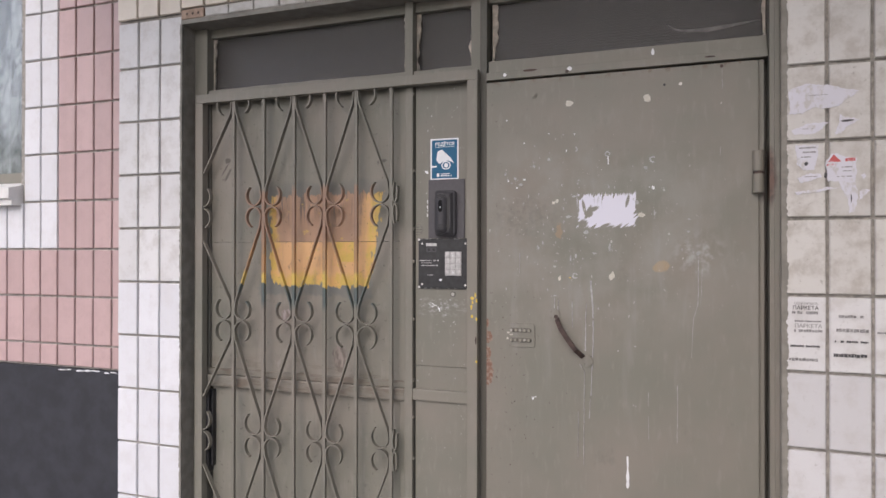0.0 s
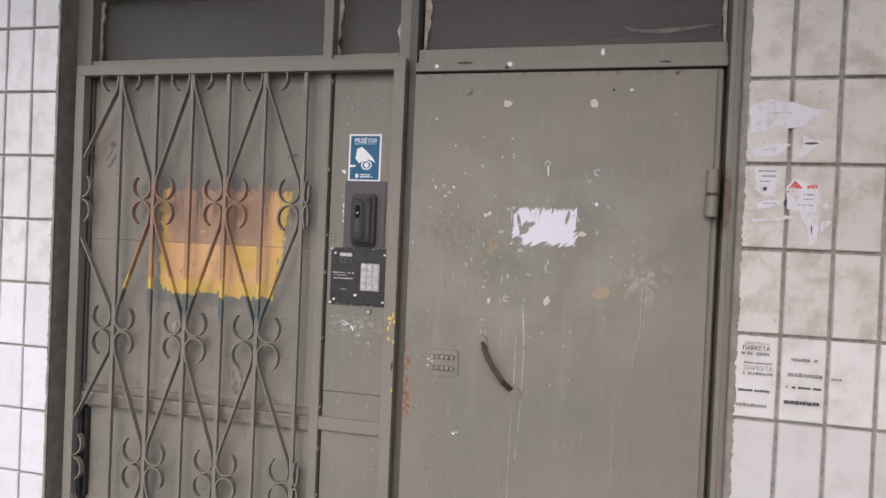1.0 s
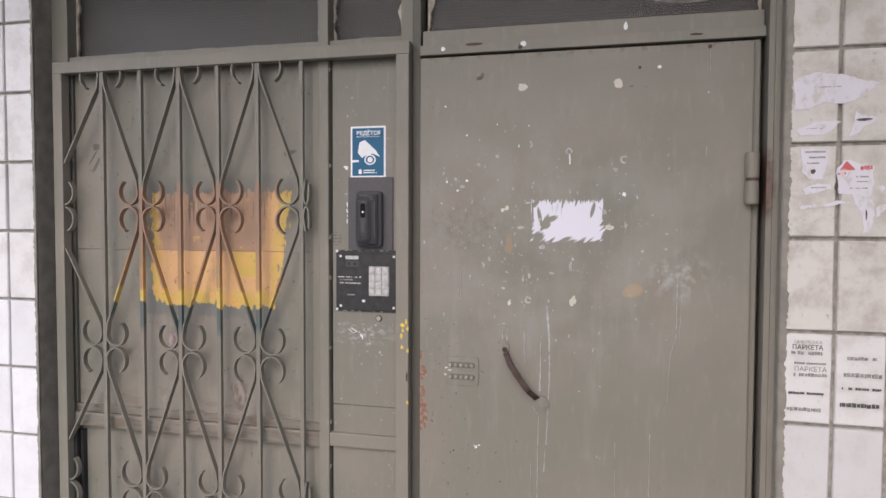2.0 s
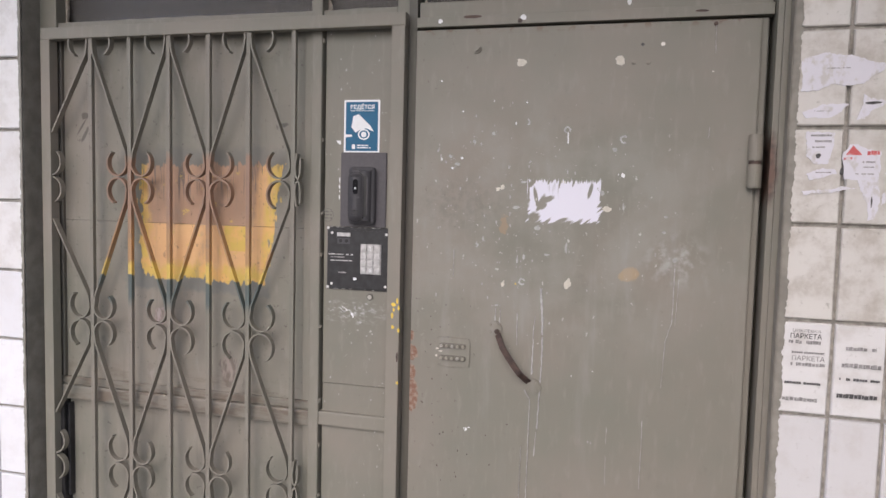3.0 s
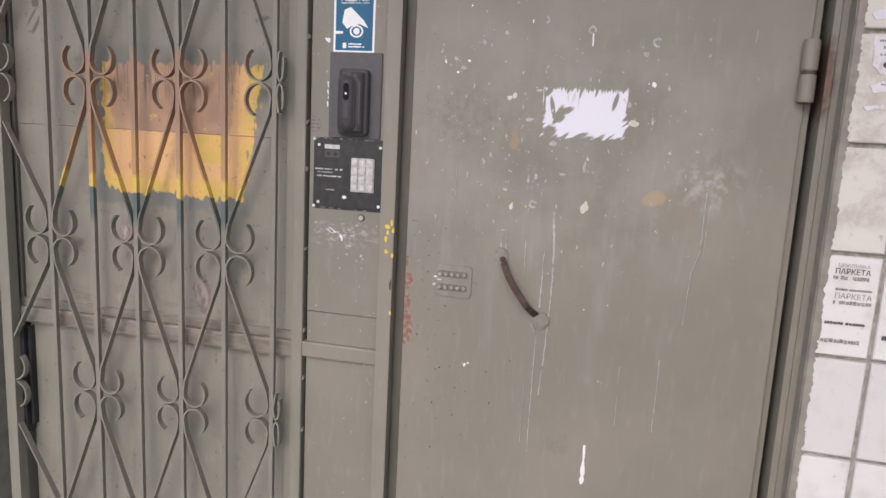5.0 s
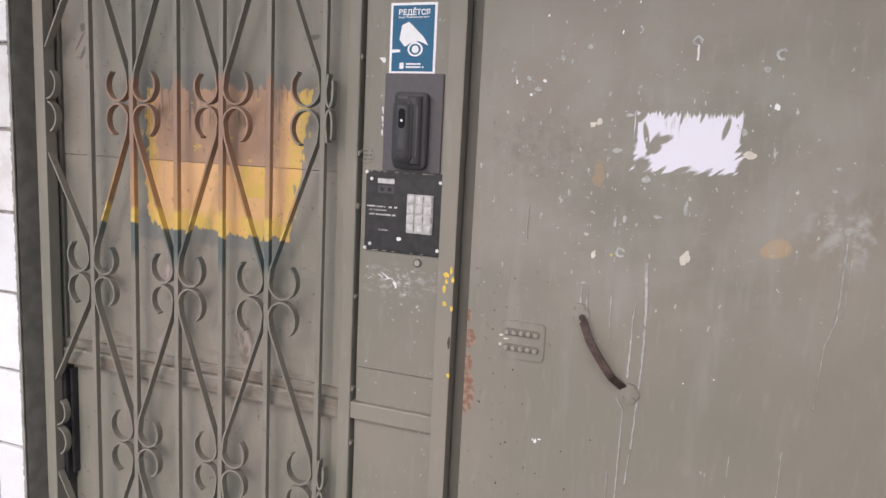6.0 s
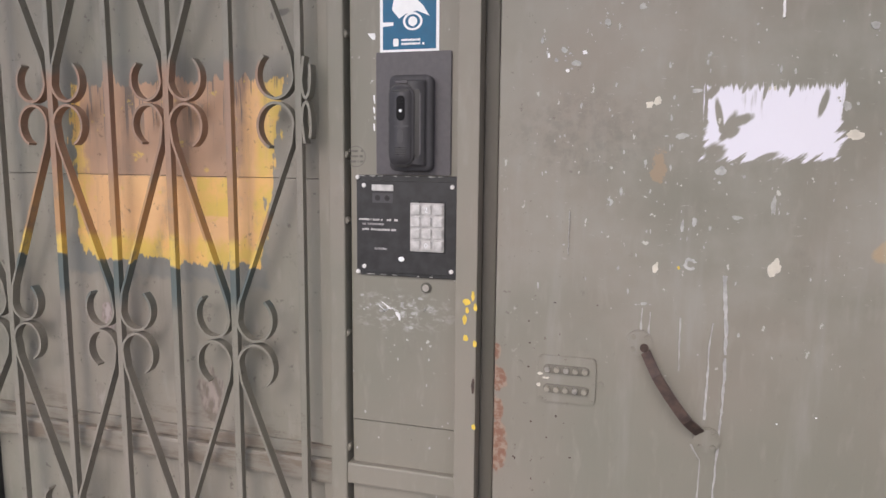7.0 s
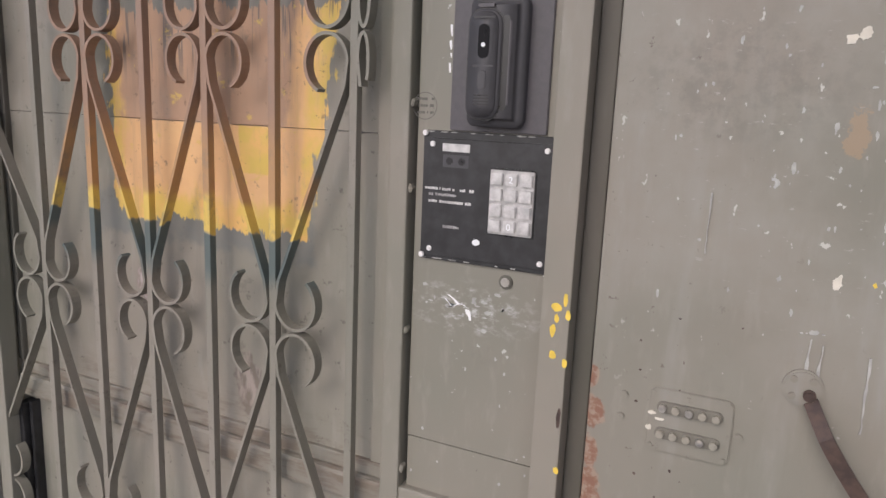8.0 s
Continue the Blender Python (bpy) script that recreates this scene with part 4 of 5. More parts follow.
for row in range(4):
    za, zb = ROW0 - PITCH * row, ROW0 - PITCH * (row + 1)
    upper, lower = (EVEN, ODD) if row % 2 == 0 else (ODD, EVEN)
    for xa in upper:
        for xb in lower:
            if abs(xa - xb) > 0.2:
                continue
            side = 1 if xb > xa else -1
            top = curl(xa, za, side, False)
            low = curl(xb, zb, -side, True)
            (ax0, az0), (bx0, bz0) = top[0], low[0]
            slant = [(ax0 + (bx0 - ax0) * k / 40, az0 + (bz0 - az0) * k / 40) for k in range(1, 40)] if xa < -1.8 or xb < -1.8 else []
            add_scroll(top[::-1] + slant + low)
    for x, z, up in ((-1.008, za, False), (-1.008, zb, True)):
        if (row % 2 == 0) == up:
            add_scroll(curl(x, z, 1, up, 0.26)[:-2])

# Yellow splashes on the post.
for i, (x, z, w, h) in enumerate(((-0.717, 1.338, 0.010, 0.010), (-0.707, 1.348, 0.005, 0.014), (-0.716, 1.325, 0.005, 0.009), (-0.720, 1.310, 0.006, 0.014), (-0.718, 1.280, 0.007, 0.009),
                                  (-0.703, 1.272, 0.006, 0.010), (-0.703, 1.135, 0.006, 0.008), (-0.703, 1.33, 0.005, 0.012))):
    part("paint_spot", outline(ragged_spot(x + 0.001, z, w * 1.3, h * 1.25, i + 300, 12, 0.45), -0.013, 0.0006), M_YELLOW, grille)
part("paint_spot", outline(ragged_spot(-0.704, 1.203, 0.006, 0.028, 8, 12, 0.5), -0.013, 0.0006), M_RUST, grille)

# ---- sticker ----
sticker = thing("warning_sticker", "blue and white video surveillance sticker on the olive panel", "sticker", (-0.828, PANEL, 1.73))
part("backing", slab(rounded(-0.879, -0.779, 1.728, 1.866, 0.002), PANEL - 0.0008, PANEL), M_STICKER, sticker)
part("blue_field", slab(rounded(-0.874, -0.784, 1.733, 1.861, 0.001), PANEL - 0.0011, PANEL - 0.0006), M_BLUE, sticker)
SY = PANEL - 0.0013
lettering("ВЕДЁТСЯ", -0.862, 1.8425, SY, 0.0105, M_STICKER, "lettering", sticker, 0.068, 0.00035)
lettering("видеонаблюдение", -0.862, 1.8365, SY, 0.0038, M_STICKER, "lettering", sticker, 0.068)
part("camera_picture", outline([(-0.858, 1.795), (-0.853, 1.823), (-0.838, 1.829), (-0.806, 1.800), (-0.795, 1.783), (-0.806, 1.788), (-0.816, 1.792), (-0.836, 1.787), (-0.846, 1.781)], SY + 0.0003, 0.0006), M_STICKER, sticker)
part("camera_bracket", outline([(-0.874, 1.776), (-0.874, 1.769), (-0.856, 1.7705), (-0.856, 1.7755)], SY + 0.0003, 0.0006), M_STICKER, sticker)
ring = bmesh.new()
for k in range(24):
    a, b = 2 * math.pi * k / 24, 2 * math.pi * (k + 1) / 24
    ring.faces.new([ring.verts.new((-0.823 + r * math.cos(t), SY - 0.0003, 1.776 + r * 0.85 * math.sin(t))) for r, t in ((0.0165, a), (0.0165, b), (0.0125, b), (0.0125, a))])
part("lens_ring", ring, M_STICKER, sticker)
part("lens_spot", disc(-0.823, 1.776, SY - 0.0002, SY + 0.0003, 0.0075, 18), M_STICKER, sticker)
part("emblem", slab(rounded(-0.856, -0.847, 1.738, 1.750, 0.002), SY - 0.0002, SY + 0.0003), M_STICKER, sticker)
part("small_print", worn_bar(-0.842, -0.808, 1.7455, 1.7495, SY, 5), M_STICKER, sticker)
part("small_print", worn_bar(-0.842, -0.803, 1.7395, 1.7435, SY, 6), M_STICKER, sticker)

# ---- video intercom ----
intercom = thing("video_intercom", "dark grey plastic video intercom on a grey metal plate", "intercom", (-0.82, PANEL, 1.535))
part("mounting_plate", slab(rounded(-0.885, -0.757, 1.533, 1.729, 0.003), PANEL - 0.004, PANEL, 0.001), M_PLATE, intercom, "flat grey powder-coated plate")
body = part("body", slab(rounded(-0.8555, -0.7845, 1.540, 1.691, 0.011), PANEL - 0.029, PANEL - 0.003, 0.010), M_PLASTIC, intercom, smooth=True)
# Flat black strip paints the slot's shade, the paler one its highlight.
part("slot_shade", slab(rounded(-0.8105, -0.8015, 1.560, 1.668, 0.004), PANEL - 0.0294, PANEL - 0.02), M_PLASTIC_DEEP, body)
part("slot_highlight", slab(rounded(-0.8015, -0.7985, 1.566, 1.662, 0.0012), PANEL - 0.0308, PANEL - 0.02, 0.0008), M_PLATE, body)
# Black ring in place of the shade round the raised face.
part("face_outline", slab(rounded(-0.8532, -0.8088, 1.5472, 1.6768, 0.018), PANEL - 0.0298, PANEL - 0.02), M_PLASTIC_DEEP, body)
part("face", slab(rounded(-0.8515, -0.8105, 1.549, 1.675, 0.017), PANEL - 0.036, PANEL - 0.012, 0.0035), M_PLASTIC, intercom, smooth=True)
FY = PANEL - 0.036
part("lens_window", slab(rounded(-0.8375, -0.8235, 1.619, 1.658, 0.0065), FY - 0.0012, FY + 0.002, 0.0005), M_LENS, intercom, "glossy black lens window")
part("camera_lens", disc(-0.8305, 1.650, FY - 0.0022, FY, 0.0042, 16, 0.0006), M_LENS, intercom)
part("lamp", disc(-0.8305, 1.6345, FY - 0.0018, FY, 0.0026, 12), M_STICKER, intercom, "small white infrared lamp")
part("window_rim", slab(rounded(-0.8440, -0.8170, 1.6645, 1.6665, 0.0009), FY - 0.0008, FY + 0.001), M_PLASTIC_DEEP, intercom)
part("window_rim", slab(rounded(-0.8440, -0.8170, 1.6095, 1.6115, 0.0009), FY - 0.0008, FY + 0.001), M_PLASTIC, intercom)
part("call_button", slab(rounded(-0.8360, -0.8250, 1.583, 1.606, 0.0053), FY - 0.0015, FY + 0.001, 0.001), M_PLASTIC, intercom)
for k in range(4):
    part("speaker_slot", slab(rounded(-0.8405, -0.8205, 1.5655 + 0.0035 * k, 1.567 + 0.0035 * k, 0.0007), FY - 0.0004, FY + 0.001), M_PLASTIC_DEEP, intercom)
part("microphone_hole", disc(-0.8305, 1.561, FY - 0.0004, FY + 0.001, 0.0011, 8), M_PLASTIC_DEEP, intercom)
part("maker_mark", slab(rounded(-0.8405, -0.8205, 1.677, 1.681, 0.001), PANEL - 0.0334, PANEL - 0.03), M_PLATE, intercom)

# ---- keypad ----
KY = PANEL - 0.008
keypad = thing("keypad_panel", "black metal door-entry keypad with worn bright keys", "keypad", (-0.8315, PANEL, 1.366))
part("backplate", slab(rounded(-0.9205, -0.7445, 1.364, 1.532, 0.002), KY + 0.003, PANEL, 0.001), M_BLACK, keypad)
part("faceplate", slab(rounded(-0.9135, -0.7450, 1.370, 1.523, 0.002), KY, KY + 0.004, 0.001), M_BLACK, keypad)
part("key_bezel", slab(rounded(-0.8255, -0.7635, 1.4065, 1.4905, 0.003), KY - 0.0012, KY + 0.001, 0.0004), M_PLASTIC_DEEP, keypad)
block = part("key_block", slab(rounded(-0.8235, -0.7655, 1.4085, 1.4885, 0.002), KY - 0.0025, KY + 0.001, 0.0008), M_BLOCK, keypad, "bright metal key block")
DIGITS = "123456789*0#"
for k in range(12):
    cx, cz = -0.8137 + 0.0192 * (k % 3), 1.4775 - 0.0194 * (k // 3)
    part("key", slab(rounded(cx - 0.0078, cx + 0.0078, cz - 0.0077, cz + 0.0077, 0.002), KY - 0.006, KY - 0.002, 0.001), M_KEY, block)
    if DIGITS[k] in "20":
        lettering(DIGITS[k], cx - 0.0032, cz - 0.004, KY - 0.0062, 0.0085, M_STICKER, "digit", block)
for x, z in ((-0.9170, 1.5285), (-0.9055, 1.515), (-0.7525, 1.515), (-0.9170, 1.3695), (-0.9055, 1.379), (-0.7530, 1.3775)):
    part("screw", disc(x, z, KY - 0.002, KY + 0.002, 0.0036, 14, 0.0008), M_ZINC, keypad)
part("name_strip", slab(rounded(-0.8915, -0.8535, 1.5065, 1.5165, 0.001), KY - 0.0006, KY), M_KEY, keypad, "worn pale name strip")
part("display", slab(rounded(-0.8905, -0.8545, 1.4865, 1.5025, 0.001), KY - 0.0004, KY), M_PLASTIC, keypad)
for x in (-0.881, -0.864):
    part("display_window", disc(x, 1.4945, KY - 0.0009, KY, 0.0048, 14), M_PLASTIC_DEEP, keypad)
for k, (x0, x1, z) in enumerate(((-0.9145, -0.8455, 1.4565), (-0.909, -0.8695, 1.449), (-0.909, -0.8485, 1.440))):
    part("printed_line", worn_bar(x0, x1, z, z + 0.0038, KY, 20 + k), M_INK_PALE if k == 1 else M_KEY, keypad)
part("printed_line", worn_bar(-0.8885, -0.8635, 1.408, 1.412, KY, 31), M_INK_PALE, keypad)
part("chip", outline(ragged_spot(-0.8390, 1.394, 0.011, 0.009, 4), KY, 0.0006), M_STICKER, keypad)
for k in range(22):
    rnd = random.Random(700 + k)
    x = rnd.uniform(-0.9185, -0.7465)
    low = rnd.random() > 0.45
    part("chip", outline(ragged_spot(x, 1.366 if low else 1.5305, rnd.uniform(0.003, 0.014), rnd.uniform(0.001, 0.0025), k, 9, 0.6), KY + 0.003, 0.0004), M_GREY_RUN, keypad)

exit_button = thing("reader_button", "small round steel key reader below the keypad", "key reader", (-0.798, PANEL, 1.347))
part("ring", disc(-0.798, 1.347, PANEL - 0.004, PANEL, 0.0092, 22, 0.0015), M_FRAME_DARK, exit_button)
part("contact", disc(-0.798, 1.347, PANEL - 0.0052, PANEL - 0.002, 0.006, 18, 0.001), M_STEEL, exit_button)

# Smears and stamps on the side panel.
rnd = random.Random(77)
marks = bmesh.new()
for k in range(26):
    x, z = rnd.gauss(-0.862, 0.025), rnd.gauss(1.304, 0.012)
    pts = ragged_spot(x, z, rnd.uniform(0.003, 0.012), rnd.uniform(0.002, 0.007), k, 8, 0.55)
    marks.faces.new([marks.verts.new((px, PANEL - 0.0004, pz)) for px, pz in pts])
for k in range(40):
    x, z = rnd.uniform(-0.935, -0.75), rnd.uniform(1.03, 2.03)
    s = rnd.uniform(0.0015, 0.005)
    pts = ragged_spot(x, z, s, s * rnd.uniform(0.7, 1.8), k, 7, 0.5)
    marks.faces.new([marks.verts.new((px, PANEL - 0.0004, pz)) for px, pz in pts])
tagged(part("chalk_smear", marks, M_GREY_RUN, frame_set), kind="stuff")
for k, (line, w) in enumerate(((((-0.878, 1.318), (-0.868, 1.312), (-0.862, 1.306)), 0.004), (((-0.850, 1.302), (-0.846, 1.292)), 0.006), (((-0.8895, 1.662), (-0.889, 1.648)), 0.0022), (((-0.890, 1.643), (-0.8895, 1.632)), 0.003), (((-0.8895, 1.628), (-0.889, 1.622)), 0.0022), (((-0.890, 1.616), (-0.8895, 1.604)), 0.0026), (((-0.882, 1.312), (-0.872, 1.303), (-0.860, 1.309), (-0.852, 1.306)), 0.003), (((-0.846, 1.30), (-0.845, 1.288)), 0.003), (((-0.895, 1.76), (-0.89, 1.75)), 0.01))):
    part("chalk_stroke", run(line, w, w * 0.5, 60 + k, PANEL, 0.0006 + 0.00008 * k), M_WHITE, frame_set)
stamp = bmesh.new()
for k in range(28):
    a, b = 2 * math.pi * k / 28, 2 * math.pi * (k + 1) / 28
    stamp.faces.new([stamp.verts.new((-0.923 + r * math.cos(t), PANEL - 0.0004, 1.562 + r * math.sin(t))) for r, t in ((0.0175, a), (0.0175, b), (0.0165, b), (0.0165, a))])
for z in (1.569, 1.5605, 1.552):
    bm2 = worn_bar(-0.936, -0.910, z, z + 0.004, PANEL, int(z * 1000))
    me = bpy.data.meshes.new("line")
    bm2.to_mesh(me)
    bm2.free()
    stamp.from_mesh(me)
part("ink_stamp", stamp, make_plain("faded_stamp", (0.12, 0.115, 0.1), 0.7), frame_set, "faded round ink stamp")

# ---- notices on the tiled pier ----
NY = TILE_Y - 0.0026


def torn(name, pts, label, seed, prints=(), reds=(), darks=(), mark=()):
    sheet = thing(name, label, "leaflet", (pts[0][0], TILE_Y, pts[0][1]), group="torn leaflets")
    rnd = random.Random(seed)
    rough, drift = [], Vector((0, 0))
    for (xa, za), (xb, zb) in zip(pts, pts[1:] + pts[:1]):
        n = max(2, int(math.hypot(xb - xa, zb - za) / 0.004))
        for i in range(n):
            drift = drift * 0.75 + Vector((rnd.uniform(-1, 1), rnd.uniform(-1, 1))) * 0.0014
            rough.append((xa + (xb - xa) * i / n + drift.x + rnd.uniform(-1, 1) * 0.0009, za + (zb - za) * i / n + drift.y + rnd.uniform(-1, 1) * 0.0009))
    part("sheet", outline(rough, TILE_Y, 0.0024), M_PAPER, sheet)
    for x0, x1, z0, z1 in prints:
        part("print", worn_bar(x0, x1, z0, z1, TILE_Y - 0.0025, seed + int(z0 * 1000)), M_INK_PALE, sheet)
    for x0, x1, z0, z1 in reds:
        part("red_print", worn_bar(x0, x1, z0, z1, TILE_Y - 0.0025, seed + 3), M_RED, sheet, "red headline remnant")
    for k, (x, z, w, h) in enumerate(darks):
        part("dark_mark", outline(ragged_spot(x, z, w, h, seed + 20 + k, 12, 0.4), TILE_Y - 0.0024, 0.0003), M_INK, sheet)
    if mark:
        part("red_print", outline(list(mark), TILE_Y - 0.0024, 0.0003), M_RED, sheet, "red triangular mark")
    return sheet


torn("leaflet_remnant", [(0.196, 1.915), (0.20, 1.925), (0.237, 1.934), (0.288, 1.928), (0.312, 1.921), (0.364, 1.906), (0.34, 1.892), (0.317, 1.872), (0.294, 1.867), (0.254, 1.870), (0.231, 1.857), (0.197, 1.857)],
     "large torn white remnant of a leaflet glued to tiles", 1, ((0.245, 0.29, 1.902, 1.904),))
torn("leaflet_remnant", [(0.202, 1.812), (0.237, 1.826), (0.292, 1.833), (0.28, 1.814), (0.26, 1.802), (0.214, 1.801)], "narrow torn white strip of paper glued to a tile", 2, ((0.225, 0.255, 1.814, 1.816),))
torn("leaflet_remnant", [(0.318, 1.850), (0.33, 1.842), (0.363, 1.834), (0.349, 1.823), (0.333, 1.816), (0.322, 1.798), (0.306, 1.798), (0.315, 1.824)],
     "torn white paper scrap with a dark streak", 3, (), (), ((0.335, 1.831, 0.034, 0.0065),))
torn("leaflet_remnant", [(0.213, 1.774), (0.268, 1.771), (0.265, 1.732), (0.26, 1.706), (0.231, 1.704), (0.213, 1.721)], "yellowed square notice scrap with faint print", 4,
     ((0.222, 0.262, 1.762, 1.767), (0.230, 0.262, 1.750, 1.755), (0.226, 0.25, 1.738, 1.742)), (), ((0.238, 1.722, 0.012, 0.011),))
torn("leaflet_remnant", [(0.216, 1.682), (0.237, 1.695), (0.271, 1.696), (0.278, 1.684), (0.248, 1.675), (0.225, 1.669)], "thin torn white strip of paper on a tile", 5, ((0.235, 0.265, 1.686, 1.689),))
torn("leaflet_remnant", [(0.283, 1.721), (0.299, 1.746), (0.316, 1.743), (0.355, 1.731), (0.355, 1.671), (0.359, 1.64), (0.354, 1.596), (0.34, 1.59), (0.338, 1.622), (0.326, 1.638), (0.316, 1.673), (0.288, 1.674)],
     "torn white leaflet with a red headline", 6, ((0.322, 0.346, 1.708, 1.712), (0.324, 0.344, 1.698, 1.701), (0.31, 0.345, 1.684, 1.687)), ((0.33, 0.354, 1.724, 1.734), (0.287, 0.308, 1.714, 1.720)),
     ((0.284, 1.690, 0.008, 0.02), (0.3435, 1.628, 0.004, 0.024)), ((0.290, 1.724), (0.303, 1.744), (0.318, 1.728), (0.320, 1.724)))
torn("leaflet_remnant", [(0.363, 1.646), (0.371, 1.652), (0.387, 1.648), (0.371, 1.633), (0.362, 1.621)], "small torn white paper scrap on a tile", 7)
torn("leaflet_remnant", [(0.366, 1.686), (0.374, 1.692), (0.381, 1.686), (0.374, 1.675)], "tiny white paper scrap on a tile", 8)
torn("leaflet_remnant", [(0.212, 1.648), (0.24, 1.651), (0.29, 1.659), (0.318, 1.656), (0.292, 1.652), (0.24, 1.644), (0.215, 1.641)], "thin torn white paper thread across a tile", 9)

notice = thing("stencilled_notice", "black stencilled parquet-service notice on a white tile", "notice", (0.24, TILE_Y, 1.28), group="stencilled notices")
lettering("ЦИКЛЕВКА", 0.209, 1.3475, NY, 0.0065, M_INK_PALE, "lettering", notice, 0.056)
lettering("ПАРКЕТА", 0.205, 1.334, NY, 0.0105, M_INK, "lettering", notice, 0.062, 0.00015)
part("number_bar", worn_bar(0.203, 0.266, 1.322, 1.330, NY, 1), M_INK_PALE, notice)
part("worn_line", worn_bar(0.210, 0.274, 1.301, 1.306, NY, 2), M_INK_PALE, notice)
lettering("ПАРКЕТА", 0.210, 1.286, NY, 0.0105, M_INK_PALE, "lettering", notice, 0.065, 0.0001)
part("number_bar", worn_bar(0.209, 0.276, 1.274, 1.282, NY, 3), M_INK_PALE, notice)
part("worn_line", worn_bar(0.196, 0.277, 1.234, 1.240, NY, 4), M_INK, notice)
part("number_bar", worn_bar(0.196, 0.266, 1.197, 1.206, NY, 5), M_INK_PALE, notice)
notice2 = thing("stencilled_notice", "worn unreadable stencilled notice on a white tile", "notice", (0.345, TILE_Y, 1.28), group="stencilled notices")
for k, (x0, x1, z0, z1) in enumerate(((0.314, 0.372, 1.315, 1.323), (0.308, 0.384, 1.278, 1.288), (0.300, 0.382, 1.250, 1.256), (0.302, 0.380, 1.212, 1.222))):
    part("worn_line", worn_bar(x0, x1, z0, z1, NY, 40 + k), M_INK_PALE if k in (0, 1) else M_INK, notice2)

notice3 = thing("stencilled_notice", "faint stencilled line on a white tile", "notice", (0.42, TILE_Y, 1.28), group="stencilled notices")
part("worn_line", worn_bar(0.402, 0.424, 1.276, 1.282, NY, 51), M_INK_PALE, notice3)

# ---- window in the set-back wall ----
window = thing("window_1", "window in the set-back wall with a white metal sill", "window", (-3.6, 0.2, 1.66), kind="structure")
part("pane", boxed(-4.34, -2.874, 0.215, 0.22, 1.84, 3.14), M_WINDOW, window).visible_shadow = False
part("window_frame", boxed(-2.875, -2.845, 0.19, 0.25, 1.80, 3.2, bevel=0.004), M_FRAME, window)
part("window_frame", boxed(-4.4, -4.34, 0.19, 0.25, 1.80, 3.2, bevel=0.004), M_FRAME, window)
part("window_frame", boxed(-4.34, -2.875, 0.19, 0.25, 1.80, 1.85, bevel=0.004), M_FRAME, window)
part("window_frame", boxed(-4.34, -2.875, 0.19, 0.25, 3.14, 3.2, bevel=0.004), M_FRAME, window)
bm = bmesh.new()
pts = [(0.2, 1.805), (0.03, 1.765), (0.03, 1.72), (0.045, 1.715), (0.045, 1.69), (0.09, 1.69), (0.2, 1.69)]
va = [bm.verts.new((-4.42, y, z)) for y, z in pts]
vb = [bm.verts.new((-2.835, y, z)) for y, z in pts]
bm.faces.new(va)
bm.faces.new(vb[::-1])
for i in range(len(pts)):
    bm.faces.new((va[i], va[(i + 1) % len(pts)], vb[(i + 1) % len(pts)], vb[i]))
bmesh.ops.recalc_face_normals(bm, faces=bm.faces)
part("window_sill", bm, M_SILL, window, "white sheet-metal drip sill")
# Pleated sheet behind the pane, mottled from dark to pale grey.
g = Graph("mottled_sheet")
fold = g.math("ADD", g.math("MULTIPLY", g.noise(11, (1, 1, 0.35), 6, 0.75), 0.6), g.math("MULTIPLY", g.noise(38, (1, 1, 0.6), 5, 0.7, turn=25), 0.4))
M_MOTTLED = g.done(g.mix(g.step(fold, 0.36, 0.68), (0.06, 0.062, 0.066), (0.52, 0.53, 0.55)), 0.7, fold, 0.4, 0.01)
bm = bmesh.new()
for k in range(40):
    xa, xb = -4.3 + 0.036 * k, -4.3 + 0.036 * (k + 1)
    ya, yb = 0.30 + 0.012 * math.sin(k * 1.9), 0.30 + 0.012 * math.sin((k + 1) * 1.9)
    bm.faces.new([bm.verts.new(p) for p in ((xa, ya, 1.86), (xb, yb, 1.86), (xb, yb, 3.15), (xa, ya, 3.15))])
bmesh.ops.remove_doubles(bm, verts=bm.verts, dist=0.0005)
whole("mottled_sheet", bm, M_MOTTLED, "grey mottled sheet behind the window pane", "curtain")
bm = bmesh.new()
box(bm, -5.0, -2.3, 2.4, 2.5, 1.2, 3.4)
box(bm, -5.0, -2.3, 0.45, 2.5, 1.1, 1.2)
box(bm, -5.0, -2.3, 0.45, 2.5, 3.4, 3.5)
whole("wall_room", bm, M_CONCRETE, "plain dim room behind the window", "wall", kind="structure")


# ---- facing tiles ----
def tile_mesh(w, h, material, depth=0.012):
    bm = boxed(-w / 2, w / 2, 0.0, depth, -h / 2, h / 2)
    front = [e for e in bm.edges if all(v.co.y < 1e-6 for v in e.verts)]
    bmesh.ops.bevel(bm, geom=front, offset=0.0025, segments=1, affect="EDGES")
    return mesh_of(bm, material)


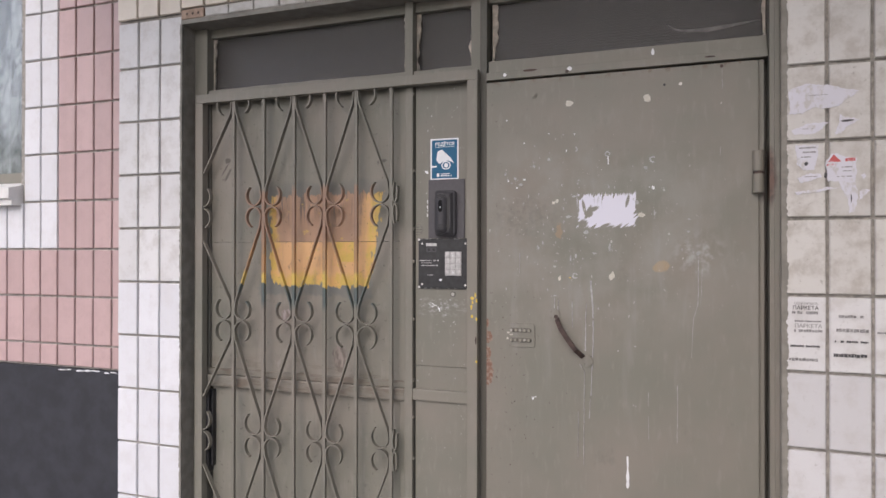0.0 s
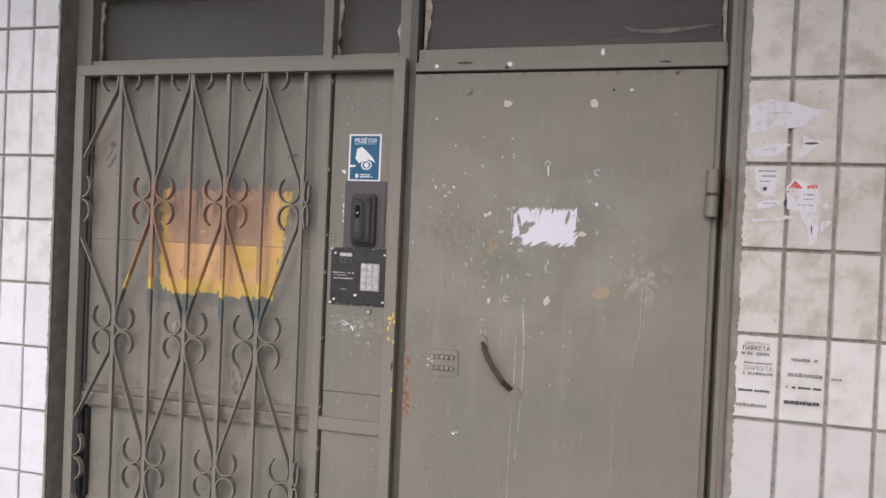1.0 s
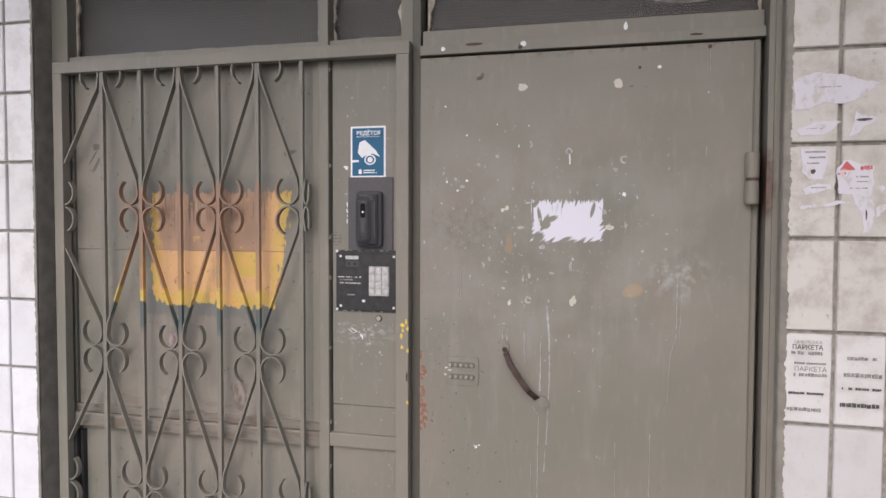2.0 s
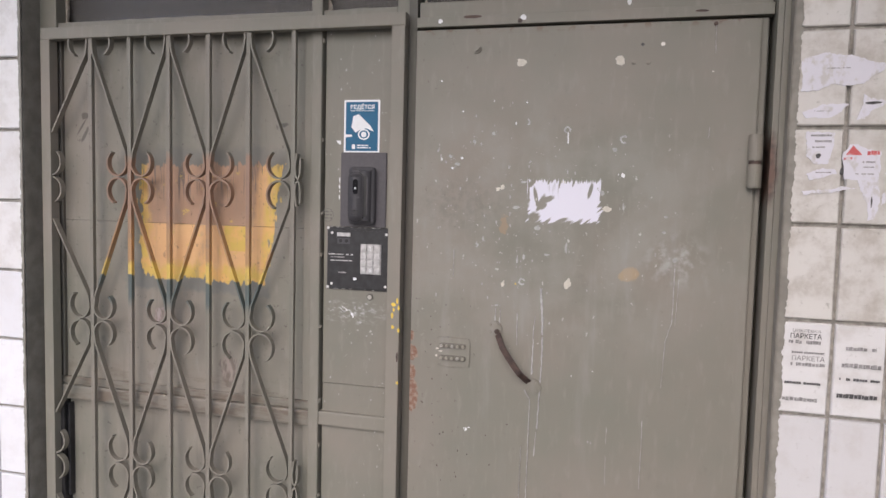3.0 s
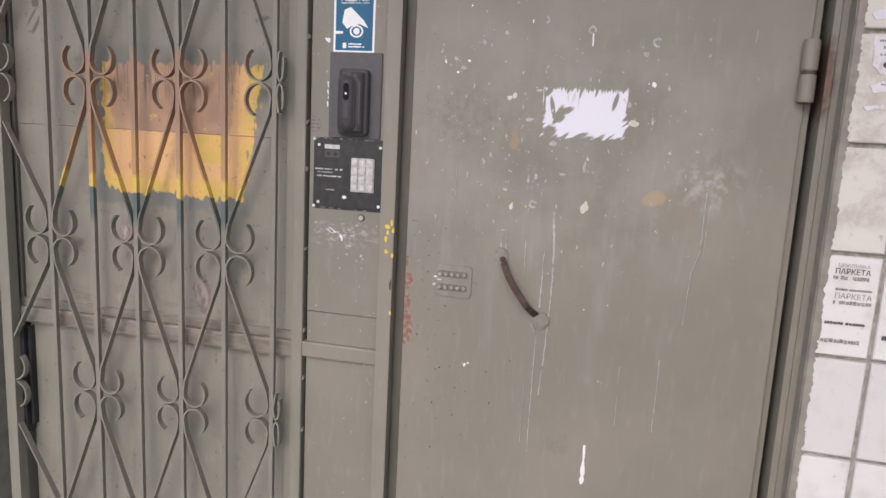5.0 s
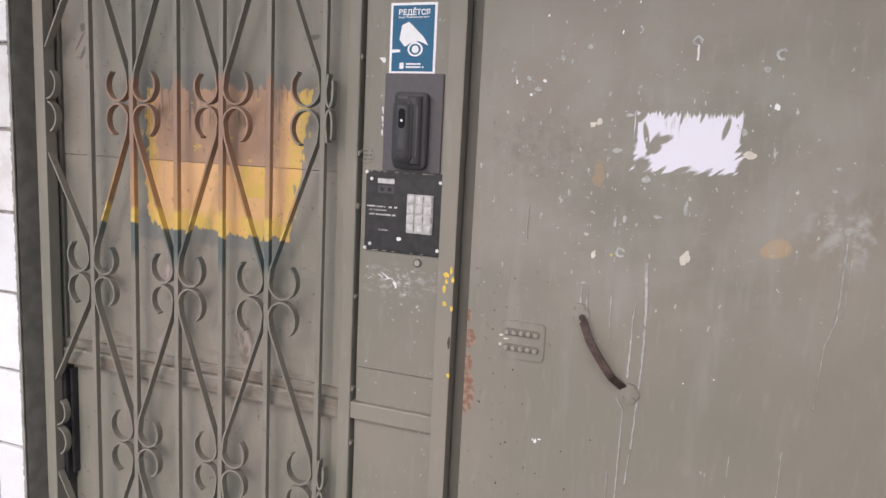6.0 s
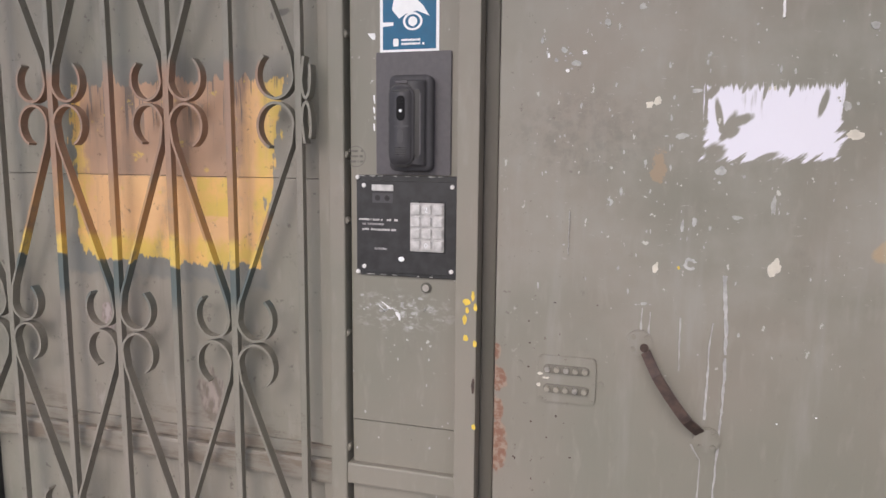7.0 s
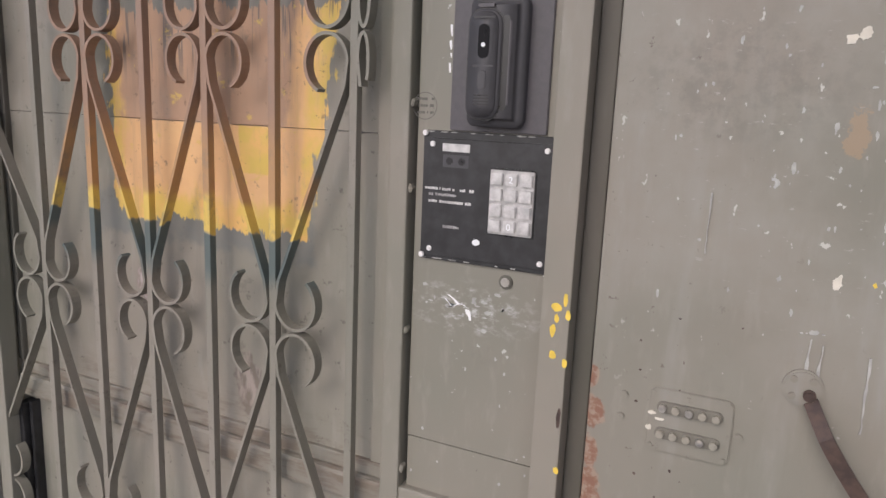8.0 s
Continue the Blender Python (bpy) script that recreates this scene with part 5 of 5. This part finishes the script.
def lay(wall, columns, courses, y, choose, seed, gap=0.009):
    """Tiles between the joints given, one object each, on shared meshes."""
    rnd = random.Random(seed)
    shared = {}
    for (x0, x1) in zip(columns, columns[1:]):
        for (z0, z1) in zip(courses, courses[1:]):
            m = choose((x0 + x1) / 2, (z0 + z1) / 2)
            if m is None:
                continue
            key = (round(x1 - x0, 4), round(z1 - z0, 4), m.name)
            if key not in shared:
                shared[key] = tile_mesh(x1 - x0 - gap, z1 - z0 - gap, m)
            ob = piece("tile", shared[key], wall, (x0 + x1) / 2, y + rnd.uniform(-0.0012, 0.0012), (z0 + z1) / 2)
            ob.rotation_euler = [radians(rnd.uniform(-0.4, 0.4)) for _ in range(3)]


courses = [FIRST + COURSE * k for k in range(12)]
lay(wall_right, [0.183, 0.289, 0.394] + [0.394 + 0.104 * k for k in range(1, 8)], courses, TILE_Y, lambda x, z: M_TILE_DIM_DUSTY if z < 1.16 else M_TILE_PALE if z < 1.37 else M_TILE_OLD, 1)
lay(wall_left, [-2.153, -2.052, -1.949, -1.845], courses[:-1] + [2.372], LEFT_Y, lambda x, z: M_TILE_WHITE if z < 1.37 else M_TILE_PALE, 2)
lay(wall_left, [-2.153, -2.052, -1.949, -1.845], [2.376, 2.58, 2.785], LEFT_Y - 0.006, lambda x, z: M_TILE_CREAM, 3)
lay(wall_top, [-1.738 + 0.107 * k for k in range(19)], [2.349, 2.388], LEFT_Y - 0.008, lambda x, z: M_TILE_OLD, 6, 0.006)
part("hollow_tile", boxed(-1.842, -1.741, LEFT_Y - 0.008, -0.04, 2.352, 2.386, bevel=0.002), make_plain("fired_clay", (0.42, 0.31, 0.24), 0.9, 0.2, 50, strength=0.5), wall_top, "broken clay tile with three holes")
for x in (-1.815, -1.79, -1.765):
    part("tile_hole", disc(x, 2.369, LEFT_Y - 0.0086, LEFT_Y - 0.004, 0.005, 12), M_RUST, wall_top)
lay(wall_top, [-1.845 + 0.107 * k for k in range(20)], [2.388, 2.592, 2.797], LEFT_Y - 0.01, lambda x, z: M_TILE_CREAM, 4)
cols = [-2.12 - 0.1 * k for k in range(15)][::-1]
rows = [0.998, 1.093, 1.296, 1.498, 1.704, 1.909, 2.115, 2.32, 2.525, 2.73, 2.935]


def pink_or_white(x, z):
    if x < -2.83 and z > 1.66:
        return None
    return M_TILE_WHITE if x < -2.62 and z > 1.5 else M_TILE_PINK


lay(wall_back, cols, rows, WALL_Y, pink_or_white, 5)
